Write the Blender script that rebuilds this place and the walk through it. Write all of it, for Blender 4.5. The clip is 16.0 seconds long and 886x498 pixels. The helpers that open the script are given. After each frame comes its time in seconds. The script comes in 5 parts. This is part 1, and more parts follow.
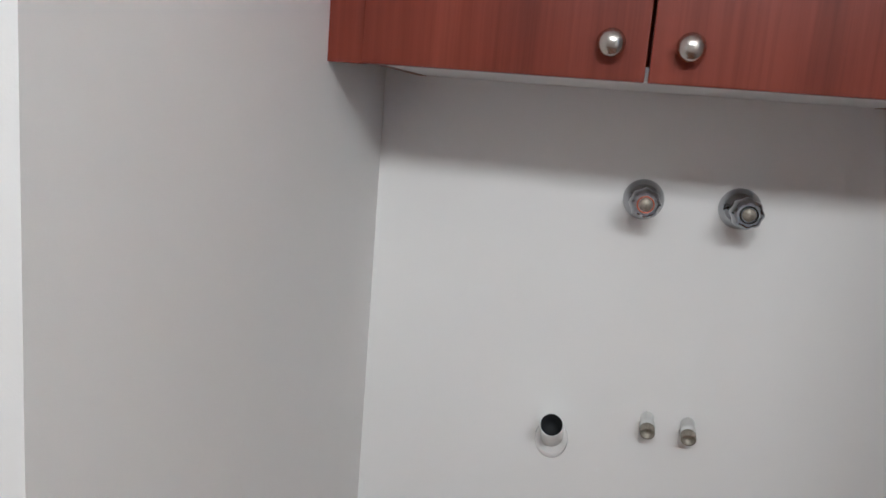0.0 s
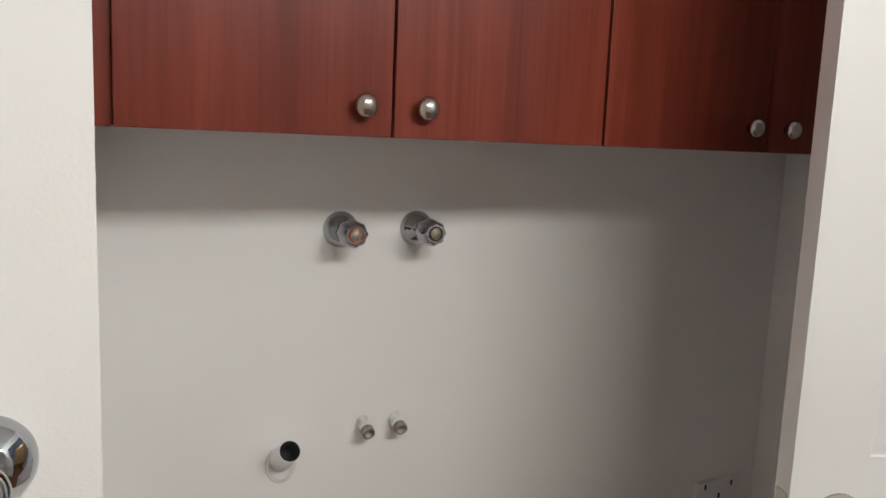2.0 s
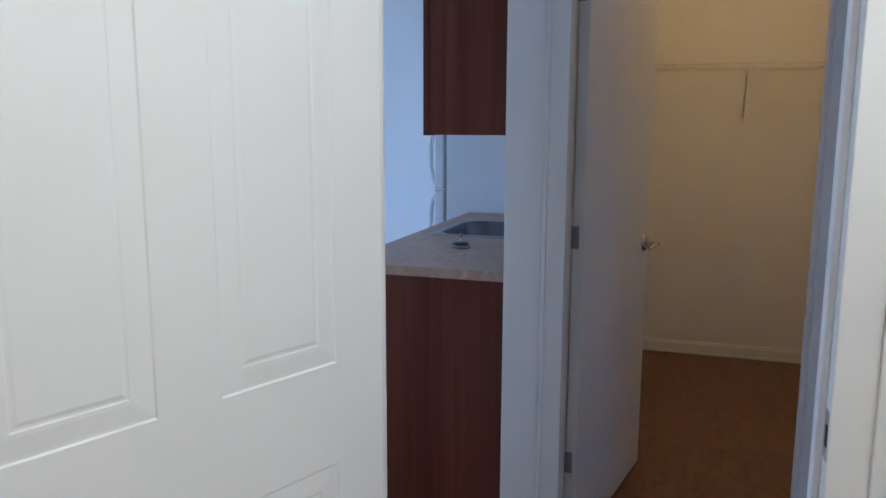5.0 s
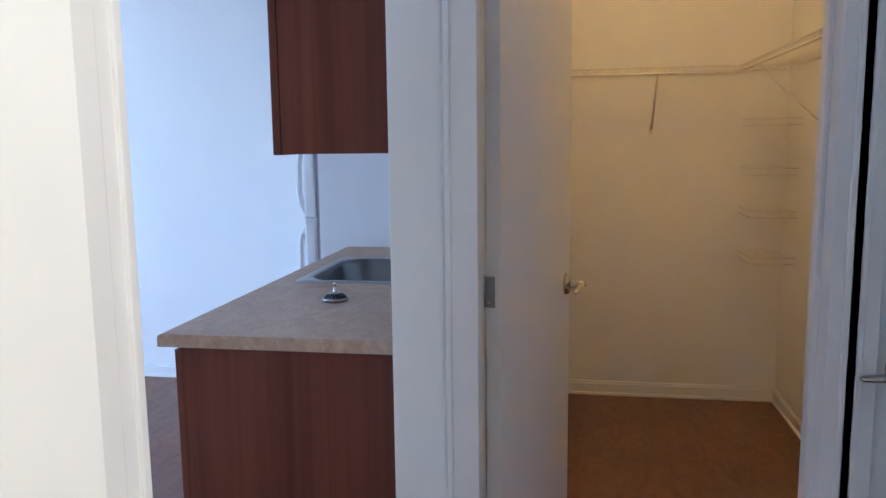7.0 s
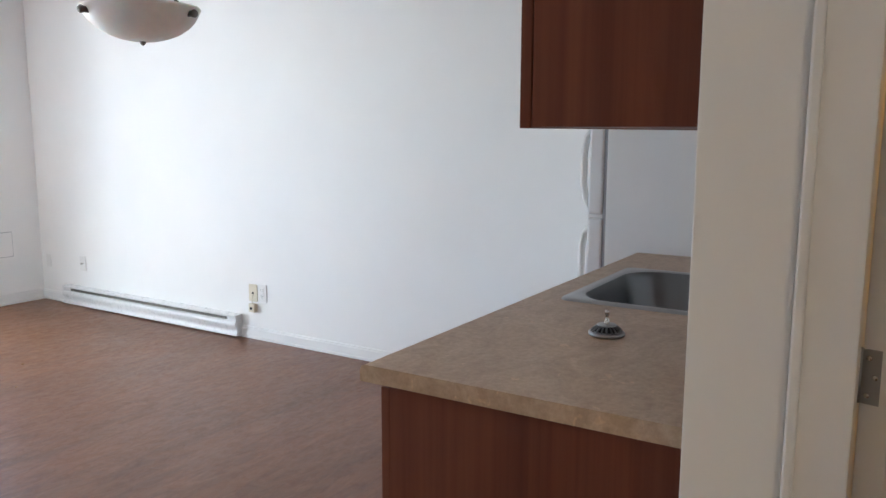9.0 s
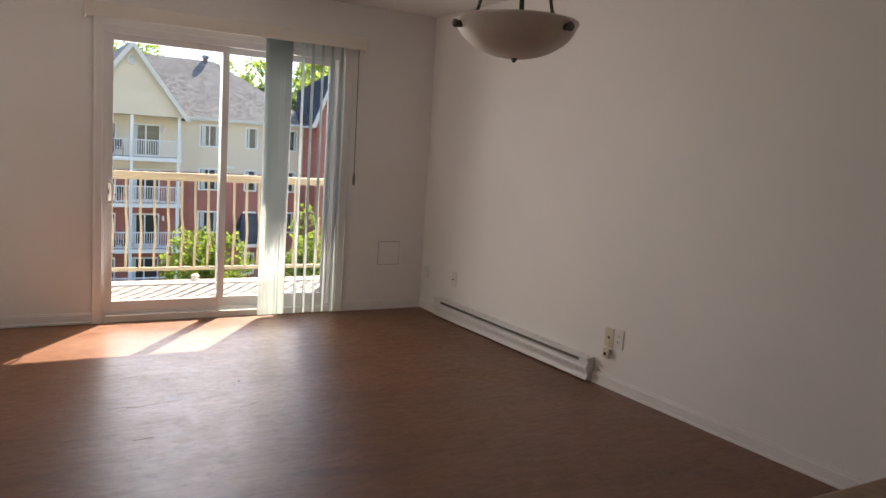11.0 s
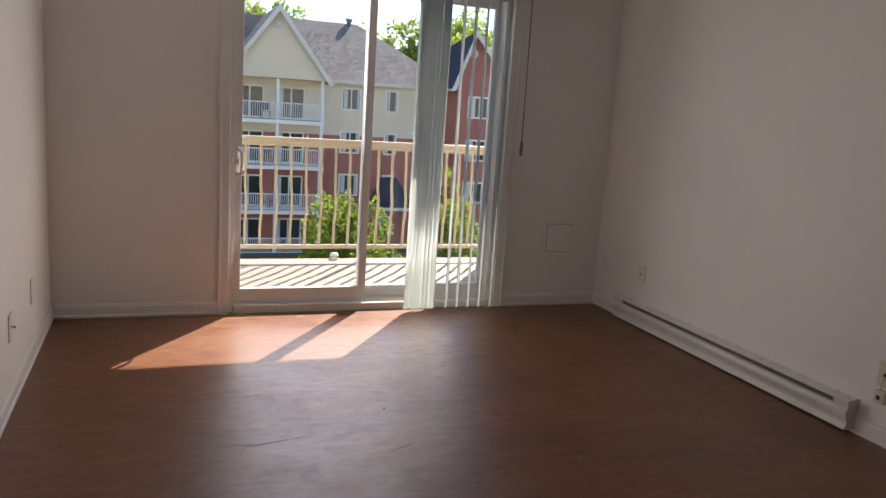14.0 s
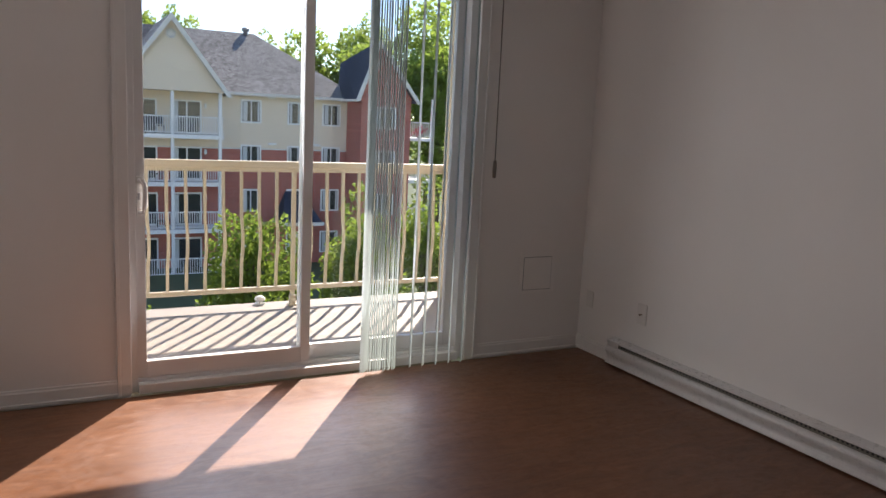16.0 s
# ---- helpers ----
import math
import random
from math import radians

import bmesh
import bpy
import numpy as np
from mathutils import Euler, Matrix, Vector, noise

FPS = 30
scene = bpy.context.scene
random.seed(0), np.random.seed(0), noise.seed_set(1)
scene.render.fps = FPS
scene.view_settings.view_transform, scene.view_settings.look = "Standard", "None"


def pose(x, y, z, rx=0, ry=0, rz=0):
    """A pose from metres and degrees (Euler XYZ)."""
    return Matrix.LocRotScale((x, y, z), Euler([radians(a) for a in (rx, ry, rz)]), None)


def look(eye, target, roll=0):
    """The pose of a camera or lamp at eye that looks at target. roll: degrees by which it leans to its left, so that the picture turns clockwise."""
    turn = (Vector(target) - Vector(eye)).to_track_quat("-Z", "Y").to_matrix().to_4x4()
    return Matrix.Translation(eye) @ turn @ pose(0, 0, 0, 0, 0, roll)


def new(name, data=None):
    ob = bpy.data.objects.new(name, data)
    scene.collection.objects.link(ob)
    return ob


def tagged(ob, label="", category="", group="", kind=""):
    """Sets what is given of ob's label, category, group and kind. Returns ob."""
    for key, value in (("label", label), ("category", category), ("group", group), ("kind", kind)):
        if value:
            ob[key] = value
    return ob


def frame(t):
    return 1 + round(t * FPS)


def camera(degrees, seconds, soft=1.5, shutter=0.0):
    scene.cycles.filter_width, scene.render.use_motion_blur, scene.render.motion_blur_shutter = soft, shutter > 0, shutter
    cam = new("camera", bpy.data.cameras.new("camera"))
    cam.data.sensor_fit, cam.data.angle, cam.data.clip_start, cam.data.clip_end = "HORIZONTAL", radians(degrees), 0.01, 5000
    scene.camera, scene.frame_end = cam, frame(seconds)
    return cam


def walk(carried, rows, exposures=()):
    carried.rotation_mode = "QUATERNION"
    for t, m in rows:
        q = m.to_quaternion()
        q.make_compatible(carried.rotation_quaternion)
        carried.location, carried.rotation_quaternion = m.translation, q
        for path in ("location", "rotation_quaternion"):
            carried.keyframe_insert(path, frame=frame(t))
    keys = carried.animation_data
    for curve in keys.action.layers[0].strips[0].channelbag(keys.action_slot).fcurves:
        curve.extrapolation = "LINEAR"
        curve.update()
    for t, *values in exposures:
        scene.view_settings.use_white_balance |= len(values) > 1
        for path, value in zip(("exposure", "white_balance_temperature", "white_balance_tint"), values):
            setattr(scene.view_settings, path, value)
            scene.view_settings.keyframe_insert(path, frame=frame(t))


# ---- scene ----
cam = camera(59.60, 16.0)
PATH = [
    (0, (0.079, 0.420, 1.356), (-0.313, 2.349, 1.005), 4.68),
    (0.5, (-0.062, 0.505, 1.384), (-0.173, 2.472, 1.041), 3.08),
    (1, (-0.129, 0.519, 1.377), (0.028, 2.487, 1.055), 2.17),
    (1.5, (-0.197, 0.468, 1.383), (0.433, 2.348, 1.121), 2.06),
    (2, (-0.266, 0.388, 1.407), (0.601, 2.168, 1.122), 2.37),
    (2.5, (-0.271, 0.316, 1.410), (0.703, 2.035, 1.097), 2.73),
    (3, (-0.233, 0.266, 1.410), (0.913, 1.869, 1.067), 3.14),
    (3.5, (-0.189, 0.239, 1.410), (1.222, 1.615, 1.072), 3.18),
    (4, (-0.115, 0.221, 1.391), (1.565, 1.264, 1.094), 2.30),
    (4.5, (-0.063, 0.203, 1.401), (1.738, 1.013, 1.082), 1.52),
    (5, (0.074, 0.297, 1.391), (1.949, 0.914, 1.071), 0.19),
    (5.2, (0.132, 0.332, 1.405), (2.032, 0.865, 1.080), 0.34),
    (7.3, (0.834, 0.464, 1.377), (2.787, 0.796, 1.104), -0.73),
    (7.5, (0.887, 0.452, 1.376), (2.823, 0.868, 1.098), -0.71),
    (8, (1.051, 0.491, 1.361), (2.952, 1.038, 1.070), -0.11),
    (8.5, (1.214, 0.553, 1.361), (3.053, 1.279, 1.059), -0.08),
    (9, (1.363, 0.607, 1.347), (3.043, 1.650, 1.048), 0.11),
    (9.5, (1.529, 0.649, 1.354), (3.023, 1.957, 1.119), 1.17),
    (10, (1.613, 0.723, 1.355), (2.944, 2.200, 1.140), 0.61),
    (10.2, (1.633, 0.756, 1.353), (2.896, 2.292, 1.142), 1.24),
    (12.5, (1.868, 1.240, 1.345), (2.565, 3.084, 1.006), 3.41),
    (13, (1.858, 1.468, 1.335), (2.548, 3.308, 0.964), 2.70),
    (13.5, (1.938, 1.716, 1.335), (2.625, 3.556, 0.956), 2.88),
    (14, (1.979, 1.959, 1.322), (2.670, 3.800, 0.958), 3.77),
    (14.5, (1.979, 2.203, 1.338), (2.713, 4.027, 0.971), 2.39),
    (15, (1.997, 2.478, 1.323), (2.767, 4.287, 0.956), 1.60),
    (15.5, (2.006, 2.700, 1.322), (2.758, 4.522, 0.983), 2.28),
    (16, (2.036, 2.970, 1.321), (2.951, 4.718, 0.995), 2.80),
]
# stops, kelvin and tint: the camera settles from the lamp-lit laundry to the daylit room
EXPOSURES = [(0, 3.48, 4100, 7), (2.5, 3.4, 4350, 5), (4.0, 3.42, 4100, 4), (4.5, 3.32, 4080, 4), (5.2, 3.22, 4050, 5), (7.3, 3.88, 4450, 6), (8.0, 3.82, 5000, 6), (9.0, 3.55, 5600, 5),
             (9.5, 3.08, 6100, 6), (10.2, 2.3, 7450, 14), (12.5, 1.34, 7450, 20), (14.0, 1.22, 7200, 20), (16.0, 1.05, 6800, 19)]
walk(cam, [(t, look(eye, target, roll)) for t, eye, target, roll in PATH], EXPOSURES)

# ---- light ----
SUN_EL, SUN_AZ = 40.5, Vector((0.585, 0.811))
world = bpy.data.worlds.new("world")
scene.world = world
world.use_nodes = True
wn = world.node_tree.nodes
sky = wn.new("ShaderNodeTexSky")
sky.sky_type, sky.sun_disc = "NISHITA", False
sky.sun_elevation = radians(SUN_EL)
sky.sun_rotation = math.atan2(SUN_AZ.x, SUN_AZ.y)
sky.air_density, sky.dust_density, sky.ozone_density, sky.altitude = 0.9, 0.1, 2.5, 1200
wn["Background"].inputs["Strength"].default_value = 0.14
world.node_tree.links.new(sky.outputs["Color"], wn["Background"].inputs["Color"])

sun = new("sun", bpy.data.lights.new("sun", "SUN"))
sun.data.energy, sun.data.angle, sun.data.color = 5.0, radians(0.53), (1.0, 0.93, 0.83)
ce = math.cos(radians(SUN_EL))
sun.matrix_world = look((0, 0, 0), (-SUN_AZ.x * ce, -SUN_AZ.y * ce, -math.sin(radians(SUN_EL))))


def area_lamp(name, m, power, sx, sy, colour):
    lamp = new(name, bpy.data.lights.new(name, "AREA"))
    lamp.data.shape, lamp.data.size, lamp.data.size_y = "RECTANGLE", sx, sy
    lamp.data.energy, lamp.data.color = power, colour
    lamp.matrix_world = m
    return lamp


def point_lamp(name, at, power, radius, colour):
    lamp = new(name, bpy.data.lights.new(name, "POINT"))
    lamp.data.energy, lamp.data.shadow_soft_size, lamp.data.color = power, radius, colour
    lamp.location = at
    return lamp


area_lamp("patio_sky_light", look((3.10, 6.72, 1.05), (2.66, 3.0, 1.72)), 9.6, 1.36, 1.85, (0.94, 0.95, 0.96))
area_lamp("laundry_lamp", look((0.42, -0.43, 2.24), (0.42, 1.0, 1.2)), 2.5, 1.25, 0.20, (1.0, 0.72, 0.42))
point_lamp("closet_lamp", (3.72, 0.10, 2.33), 0.80, 0.025, (1.0, 0.48, 0.11))

# ---- materials ----


def material(name):
    m = bpy.data.materials.new(name)
    m.use_nodes = True
    return m, m.node_tree.nodes, m.node_tree.links, m.node_tree.nodes["Principled BSDF"]


def coords(nodes, links, scale=(1, 1, 1), rot=(0, 0, 0), space="Object"):
    tc, mp = nodes.new("ShaderNodeTexCoord"), nodes.new("ShaderNodeMapping")
    mp.inputs["Scale"].default_value, mp.inputs["Rotation"].default_value = scale, rot
    links.new(tc.outputs[space], mp.inputs["Vector"])
    return mp.outputs["Vector"]


def noise_tex(nodes, links, vec, scale, detail=4.0, rough=0.55, distortion=0.0):
    n = nodes.new("ShaderNodeTexNoise")
    n.inputs["Scale"].default_value, n.inputs["Detail"].default_value = scale, detail
    n.inputs["Roughness"].default_value, n.inputs["Distortion"].default_value = rough, distortion
    links.new(vec, n.inputs["Vector"])
    return n.outputs["Fac"]


def ramp(nodes, links, fac, stops):
    r = nodes.new("ShaderNodeValToRGB")
    e = r.color_ramp.elements
    while len(e) < len(stops):
        e.new(0.5)
    for el, (p, c) in zip(e, stops):
        el.position, el.color = p, (*c, 1)
    links.new(fac, r.inputs["Fac"])
    return r.outputs["Color"]


def mixed(nodes, links, fac, a, b, mode="MIX"):
    m = nodes.new("ShaderNodeMix")
    m.data_type, m.blend_type = "RGBA", mode
    for sock, v in ((m.inputs["Factor"], fac), (m.inputs["A"], a), (m.inputs["B"], b)):
        if isinstance(v, (int, float)):
            sock.default_value = v
        elif isinstance(v, tuple):
            sock.default_value = (*v, 1)
        else:
            links.new(v, sock)
    return m.outputs["Result"]


def bump(nodes, links, bsdf, height, strength, distance=0.002):
    b = nodes.new("ShaderNodeBump")
    b.inputs["Strength"].default_value, b.inputs["Distance"].default_value = strength, distance
    links.new(height, b.inputs["Height"])
    links.new(b.outputs["Normal"], bsdf.inputs["Normal"])


def plain(name, colour, rough=0.5, metal=0.0, vary=0.06, scale=8.0, bumpy=0.0, bscale=300.0, coat=0.0):
    m, nodes, links, b = material(name)
    vec = coords(nodes, links)
    fac = noise_tex(nodes, links, vec, scale)
    lo, hi = tuple(c * (1 - vary) for c in colour), tuple(min(1, c * (1 + vary)) for c in colour)
    links.new(ramp(nodes, links, fac, [(0.3, lo), (0.7, hi)]), b.inputs["Base Color"])
    b.inputs["Metallic"].default_value = metal
    r = nodes.new("ShaderNodeMapRange")
    r.inputs["To Min"].default_value, r.inputs["To Max"].default_value = max(0.02, rough * 0.88), min(1, rough * 1.12)
    links.new(noise_tex(nodes, links, vec, scale * 4), r.inputs["Value"])
    links.new(r.outputs["Result"], b.inputs["Roughness"])
    b.inputs["Coat Weight"].default_value = coat
    if bumpy:
        bump(nodes, links, b, noise_tex(nodes, links, vec, bscale, 3.0), bumpy)
    return m


def wood(name, dark, mid, light, rough=0.35, stretch=(22, 22, 1.4), coat=0.05):
    m, nodes, links, b = material(name)
    vec = coords(nodes, links, stretch)
    big = noise_tex(nodes, links, vec, 0.55, 3.0, 0.6, 0.6)
    fine = noise_tex(nodes, links, coords(nodes, links, tuple(s * 7 for s in stretch[:2]) + (stretch[2] * 2.2,)), 1.0, 5.0, 0.65)
    base = ramp(nodes, links, big, [(0.28, dark), (0.5, mid), (0.74, light)])
    grain = ramp(nodes, links, fine, [(0.35, (0.62, 0.58, 0.56)), (0.62, (1.0, 1.0, 1.0))])
    links.new(mixed(nodes, links, 0.5, base, grain, "MULTIPLY"), b.inputs["Base Color"])
    b.inputs["Roughness"].default_value, b.inputs["Coat Weight"].default_value = rough, coat
    b.inputs["Specular IOR Level"].default_value = 0.22
    b.inputs["Coat Roughness"].default_value = 0.25
    bump(nodes, links, b, fine, 0.08, 0.0006)
    return m


PAINT = plain("wall_paint", (0.88, 0.868, 0.85), 0.62, vary=0.025, scale=1.3, bumpy=0.10, bscale=420)
CEILING_PAINT = plain("ceiling_paint", (0.87, 0.86, 0.845), 0.85, vary=0.02, scale=1.0, bumpy=0.3, bscale=160)
TRIM = plain("trim_paint", (0.85, 0.84, 0.825), 0.36, vary=0.03, scale=5, bumpy=0.04, bscale=200)
DOOR_PAINT = plain("door_paint", (0.82, 0.81, 0.79), 0.40, vary=0.02, scale=3, bumpy=0.05, bscale=500)
CHERRY = wood("cherry_veneer", (0.125, 0.024, 0.012), (0.172, 0.034, 0.017), (0.218, 0.048, 0.025), 0.34)
KITCHEN_WOOD = wood("kitchen_veneer", (0.110, 0.031, 0.016), (0.160, 0.049, 0.025), (0.215, 0.075, 0.040), 0.42, (9, 9, 0.4))
WHITE_MELAMINE = plain("white_melamine", (0.78, 0.77, 0.75), 0.45, vary=0.02)
CHROME = plain("chrome", (0.42, 0.43, 0.45), 0.05, 1.0, vary=0.02)
NICKEL = plain("brushed_nickel", (0.56, 0.53, 0.48), 0.25, 1.0, vary=0.02, scale=7)
# One steel in two tones: darker for shade, lighter for lit faces.
STEEL = plain("shaded_stainless_steel", (0.20, 0.203, 0.207), 0.36, 1.0, vary=0.02, scale=7)
LIT_STEEL = plain("lit_stainless_steel", (0.38, 0.383, 0.386), 0.30, 1.0, vary=0.02, scale=7)
HINGE_STEEL = plain("grey_hinge_steel", (0.36, 0.37, 0.38), 0.42, 1.0, vary=0.03, scale=12)
WHITE_PLASTIC = plain("white_plastic", (0.80, 0.79, 0.77), 0.38, vary=0.02)
IVORY_PLASTIC = plain("ivory_plastic", (0.70, 0.635, 0.50), 0.42, vary=0.03)
PVC = plain("white_pvc_pipe", (0.76, 0.76, 0.74), 0.40, vary=0.03)
# Near-black for dark parts, and for shade painted into holes and slots.
DARK = plain("dark_parts_and_hole_shade", (0.012, 0.013, 0.015), 0.7, vary=0.2)
HEATER_WHITE = plain("heater_enamel", (0.74, 0.735, 0.73), 0.28, vary=0.03, scale=12)
FIN = plain("heater_fin", (0.30, 0.30, 0.31), 0.45, 0.8, vary=0.1, scale=50)
FRIDGE_WHITE = plain("fridge_enamel", (0.80, 0.80, 0.80), 0.30, vary=0.015, bumpy=0.08, bscale=260, coat=0.2)
GASKET = plain("grey_gasket", (0.33, 0.34, 0.36), 0.6)
BRONZE = plain("aged_pewter", (0.17, 0.15, 0.13), 0.40, 0.9, vary=0.12, scale=50)
VINYL = plain("white_vinyl", (0.80, 0.80, 0.80), 0.36, vary=0.02, scale=4)
RAIL_PAINT = plain("cream_rail_paint", (0.60, 0.51, 0.37), 0.42, vary=0.04)
DECK = plain("beige_deck_coating", (0.33, 0.28, 0.235), 0.6, vary=0.06, scale=5, bumpy=0.2, bscale=120)
COPPER_RING = plain("red_index_ring", (0.42, 0.13, 0.07), 0.35, 0.5)
FROSTED = plain("alabaster_glass", (0.84, 0.81, 0.74), 0.5, vary=0.05, scale=14)
FROSTED.node_tree.nodes["Principled BSDF"].inputs["Subsurface Weight"].default_value = 0.25
WIRE = plain("white_wire", (0.78, 0.75, 0.68), 0.4, vary=0.02)
STUCCO = plain("beige_stucco", (0.76, 0.65, 0.51), 0.85, vary=0.05, scale=0.7)
GABLE_TRIM = plain("white_fascia", (0.66, 0.64, 0.60), 0.5, vary=0.03)
FAR_WHITE = plain("far_white_frame", (0.80, 0.80, 0.79), 0.5, vary=0.02)
CURTAIN = plain("pale_curtain", (0.58, 0.60, 0.60), 0.8, vary=0.08, scale=6)
FAR_GLASS = plain("far_window_glass", (0.035, 0.042, 0.045), 0.08, vary=0.4, scale=0.5)
BARK = plain("bark", (0.09, 0.065, 0.045), 0.9, vary=0.25, scale=12)
# Drive colour made pale so it reflects light up to the far facade.
DRIVE = plain("light_bounce_drive", (0.30, 0.29, 0.27), 0.9, vary=0.2, scale=3)
TERRACE = plain("concrete", (0.34, 0.33, 0.31), 0.8, vary=0.1, scale=1)


def floor_material():
    m, nodes, links, b = material("wood_look_vinyl")
    vec = coords(nodes, links, (1.3, 5.0, 1))
    grain = noise_tex(nodes, links, vec, 2.6, 8.0, 0.70, 1.7)
    base = ramp(nodes, links, grain, [(0.28, (0.132, 0.053, 0.024)), (0.46, (0.176, 0.074, 0.034)), (0.58, (0.208, 0.091, 0.043)), (0.76, (0.255, 0.120, 0.062))])
    patch = noise_tex(nodes, links, coords(nodes, links, (0.8, 2.2, 1)), 1.2, 3.0, 0.6)
    tone = ramp(nodes, links, patch, [(0.3, (0.80, 0.80, 0.80)), (0.7, (1.08, 1.05, 1.02))])
    links.new(mixed(nodes, links, 1.0, base, tone, "MULTIPLY"), b.inputs["Base Color"])
    b.inputs["Specular IOR Level"].default_value = 0.54
    wear = noise_tex(nodes, links, coords(nodes, links, (1.0, 1.15, 1)), 2.1, 3.0, 0.6, 0.5)
    scuff = noise_tex(nodes, links, coords(nodes, links, (1.0, 1.3, 1)), 17.0, 9.0, 0.74, 0.9)
    r = nodes.new("ShaderNodeMapRange")
    r.inputs["From Min"].default_value, r.inputs["From Max"].default_value = 0.3, 0.7
    r.inputs["To Min"].default_value, r.inputs["To Max"].default_value = 0.31, 0.39
    links.new(wear, r.inputs["Value"])
    r2 = nodes.new("ShaderNodeMapRange")
    r2.inputs["From Min"].default_value, r2.inputs["From Max"].default_value = 0.42, 0.70
    r2.inputs["To Min"].default_value, r2.inputs["To Max"].default_value = 0.0, 0.17
    links.new(scuff, r2.inputs["Value"])
    both = nodes.new("ShaderNodeMath")
    links.new(r.outputs["Result"], both.inputs[0])
    links.new(r2.outputs["Result"], both.inputs[1])
    links.new(both.outputs["Value"], b.inputs["Roughness"])
    bump(nodes, links, b, noise_tex(nodes, links, coords(nodes, links, (9, 14, 1)), 5.0, 5.0, 0.7), 0.015, 0.0006)
    return m


def laminate_material():
    m, nodes, links, b = material("travertine_laminate")
    vec = coords(nodes, links)
    a = noise_tex(nodes, links, coords(nodes, links, (3, 5, 3)), 2.2, 8.0, 0.68, 1.4)
    base = ramp(nodes, links, a, [(0.30, (0.370, 0.248, 0.155)), (0.5, (0.465, 0.330, 0.218)), (0.72, (0.555, 0.412, 0.290))])
    f = ramp(nodes, links, noise_tex(nodes, links, vec, 70, 5.0, 0.7), [(0.32, (0.80, 0.77, 0.74)), (0.6, (1.04, 1.03, 1.02))])
    pits = ramp(nodes, links, noise_tex(nodes, links, vec, 26, 2.0, 0.5, 1.5), [(0.66, (1, 1, 1)), (0.74, (1.28, 1.24, 1.18))])
    links.new(mixed(nodes, links, 1.0, mixed(nodes, links, 0.9, base, f, "MULTIPLY"), pits, "MULTIPLY"), b.inputs["Base Color"])
    b.inputs["Roughness"].default_value = 0.40
    bump(nodes, links, b, noise_tex(nodes, links, vec, 220, 3.0), 0.06, 0.0006)
    return m


def brick_material():
    m, nodes, links, b = material("red_brick")
    t = nodes.new("ShaderNodeTexBrick")
    links.new(coords(nodes, links, (1, 1, 1), (radians(90), 0, 0)), t.inputs["Vector"])
    t.inputs["Color1"].default_value, t.inputs["Color2"].default_value = (0.42, 0.095, 0.070, 1), (0.54, 0.150, 0.108, 1)
    t.inputs["Mortar"].default_value = (0.30, 0.22, 0.19, 1)
    t.inputs["Scale"].default_value, t.inputs["Mortar Size"].default_value = 1.0, 0.012
    t.inputs["Brick Width"].default_value, t.inputs["Row Height"].default_value = 0.26, 0.085
    vary = ramp(nodes, links, noise_tex(nodes, links, coords(nodes, links), 0.8), [(0.3, (0.85, 0.85, 0.85)), (0.7, (1.1, 1.08, 1.06))])
    links.new(mixed(nodes, links, 1.0, t.outputs["Color"], vary, "MULTIPLY"), b.inputs["Base Color"])
    b.inputs["Roughness"].default_value = 0.85
    return m


def shingle_material(name, a, c):
    """Small mottled tabs with broad weathering."""
    m, nodes, links, b = material(name)
    v = nodes.new("ShaderNodeTexVoronoi")
    v.inputs["Scale"].default_value = 5.5
    links.new(coords(nodes, links, (1.0, 0.8, 1.6)), v.inputs["Vector"])
    tabs = ramp(nodes, links, v.outputs["Color"], [(0.1, a), (0.9, c)])
    n = ramp(nodes, links, noise_tex(nodes, links, coords(nodes, links), 0.6), [(0.3, (0.85, 0.85, 0.85)), (0.7, (1.08, 1.08, 1.08))])
    links.new(mixed(nodes, links, 1.0, tabs, n, "MULTIPLY"), b.inputs["Base Color"])
    b.inputs["Roughness"].default_value = 0.9
    b.inputs["Specular IOR Level"].default_value = 0.15
    return m


def leaf_material(name, a, c):
    m, nodes, links, b = material(name)
    geo = nodes.new("ShaderNodeNewGeometry")
    links.new(ramp(nodes, links, geo.outputs["Random Per Island"], [(0.0, a), (1.0, c)]), b.inputs["Base Color"])
    b.inputs["Roughness"].default_value = 0.6
    tr = nodes.new("ShaderNodeBsdfTranslucent")
    tr.inputs["Color"].default_value = (c[0] * 2.2, c[1] * 2.0, c[2] * 1.6, 1)
    mx = nodes.new("ShaderNodeMixShader")
    mx.inputs["Fac"].default_value = 0.68
    out = nodes["Material Output"]
    links.new(b.outputs["BSDF"], mx.inputs[1])
    links.new(tr.outputs["BSDF"], mx.inputs[2])
    links.new(mx.outputs["Shader"], out.inputs["Surface"])
    return m


def glass_material():
    m, nodes, links, b = material("window_glass")
    nodes.remove(b)
    t, g, f, mx = (nodes.new("ShaderNode" + k) for k in ("BsdfTransparent", "BsdfGlossy", "Fresnel", "MixShader"))
    t.inputs["Color"].default_value = (0.95, 0.97, 0.96, 1)
    g.inputs["Roughness"].default_value = 0.02
    f.inputs["IOR"].default_value = 1.45
    links.new(f.outputs["Fac"], mx.inputs["Fac"])
    links.new(t.outputs["BSDF"], mx.inputs[1])
    links.new(g.outputs["BSDF"], mx.inputs[2])
    links.new(mx.outputs["Shader"], nodes["Material Output"].inputs["Surface"])
    return m


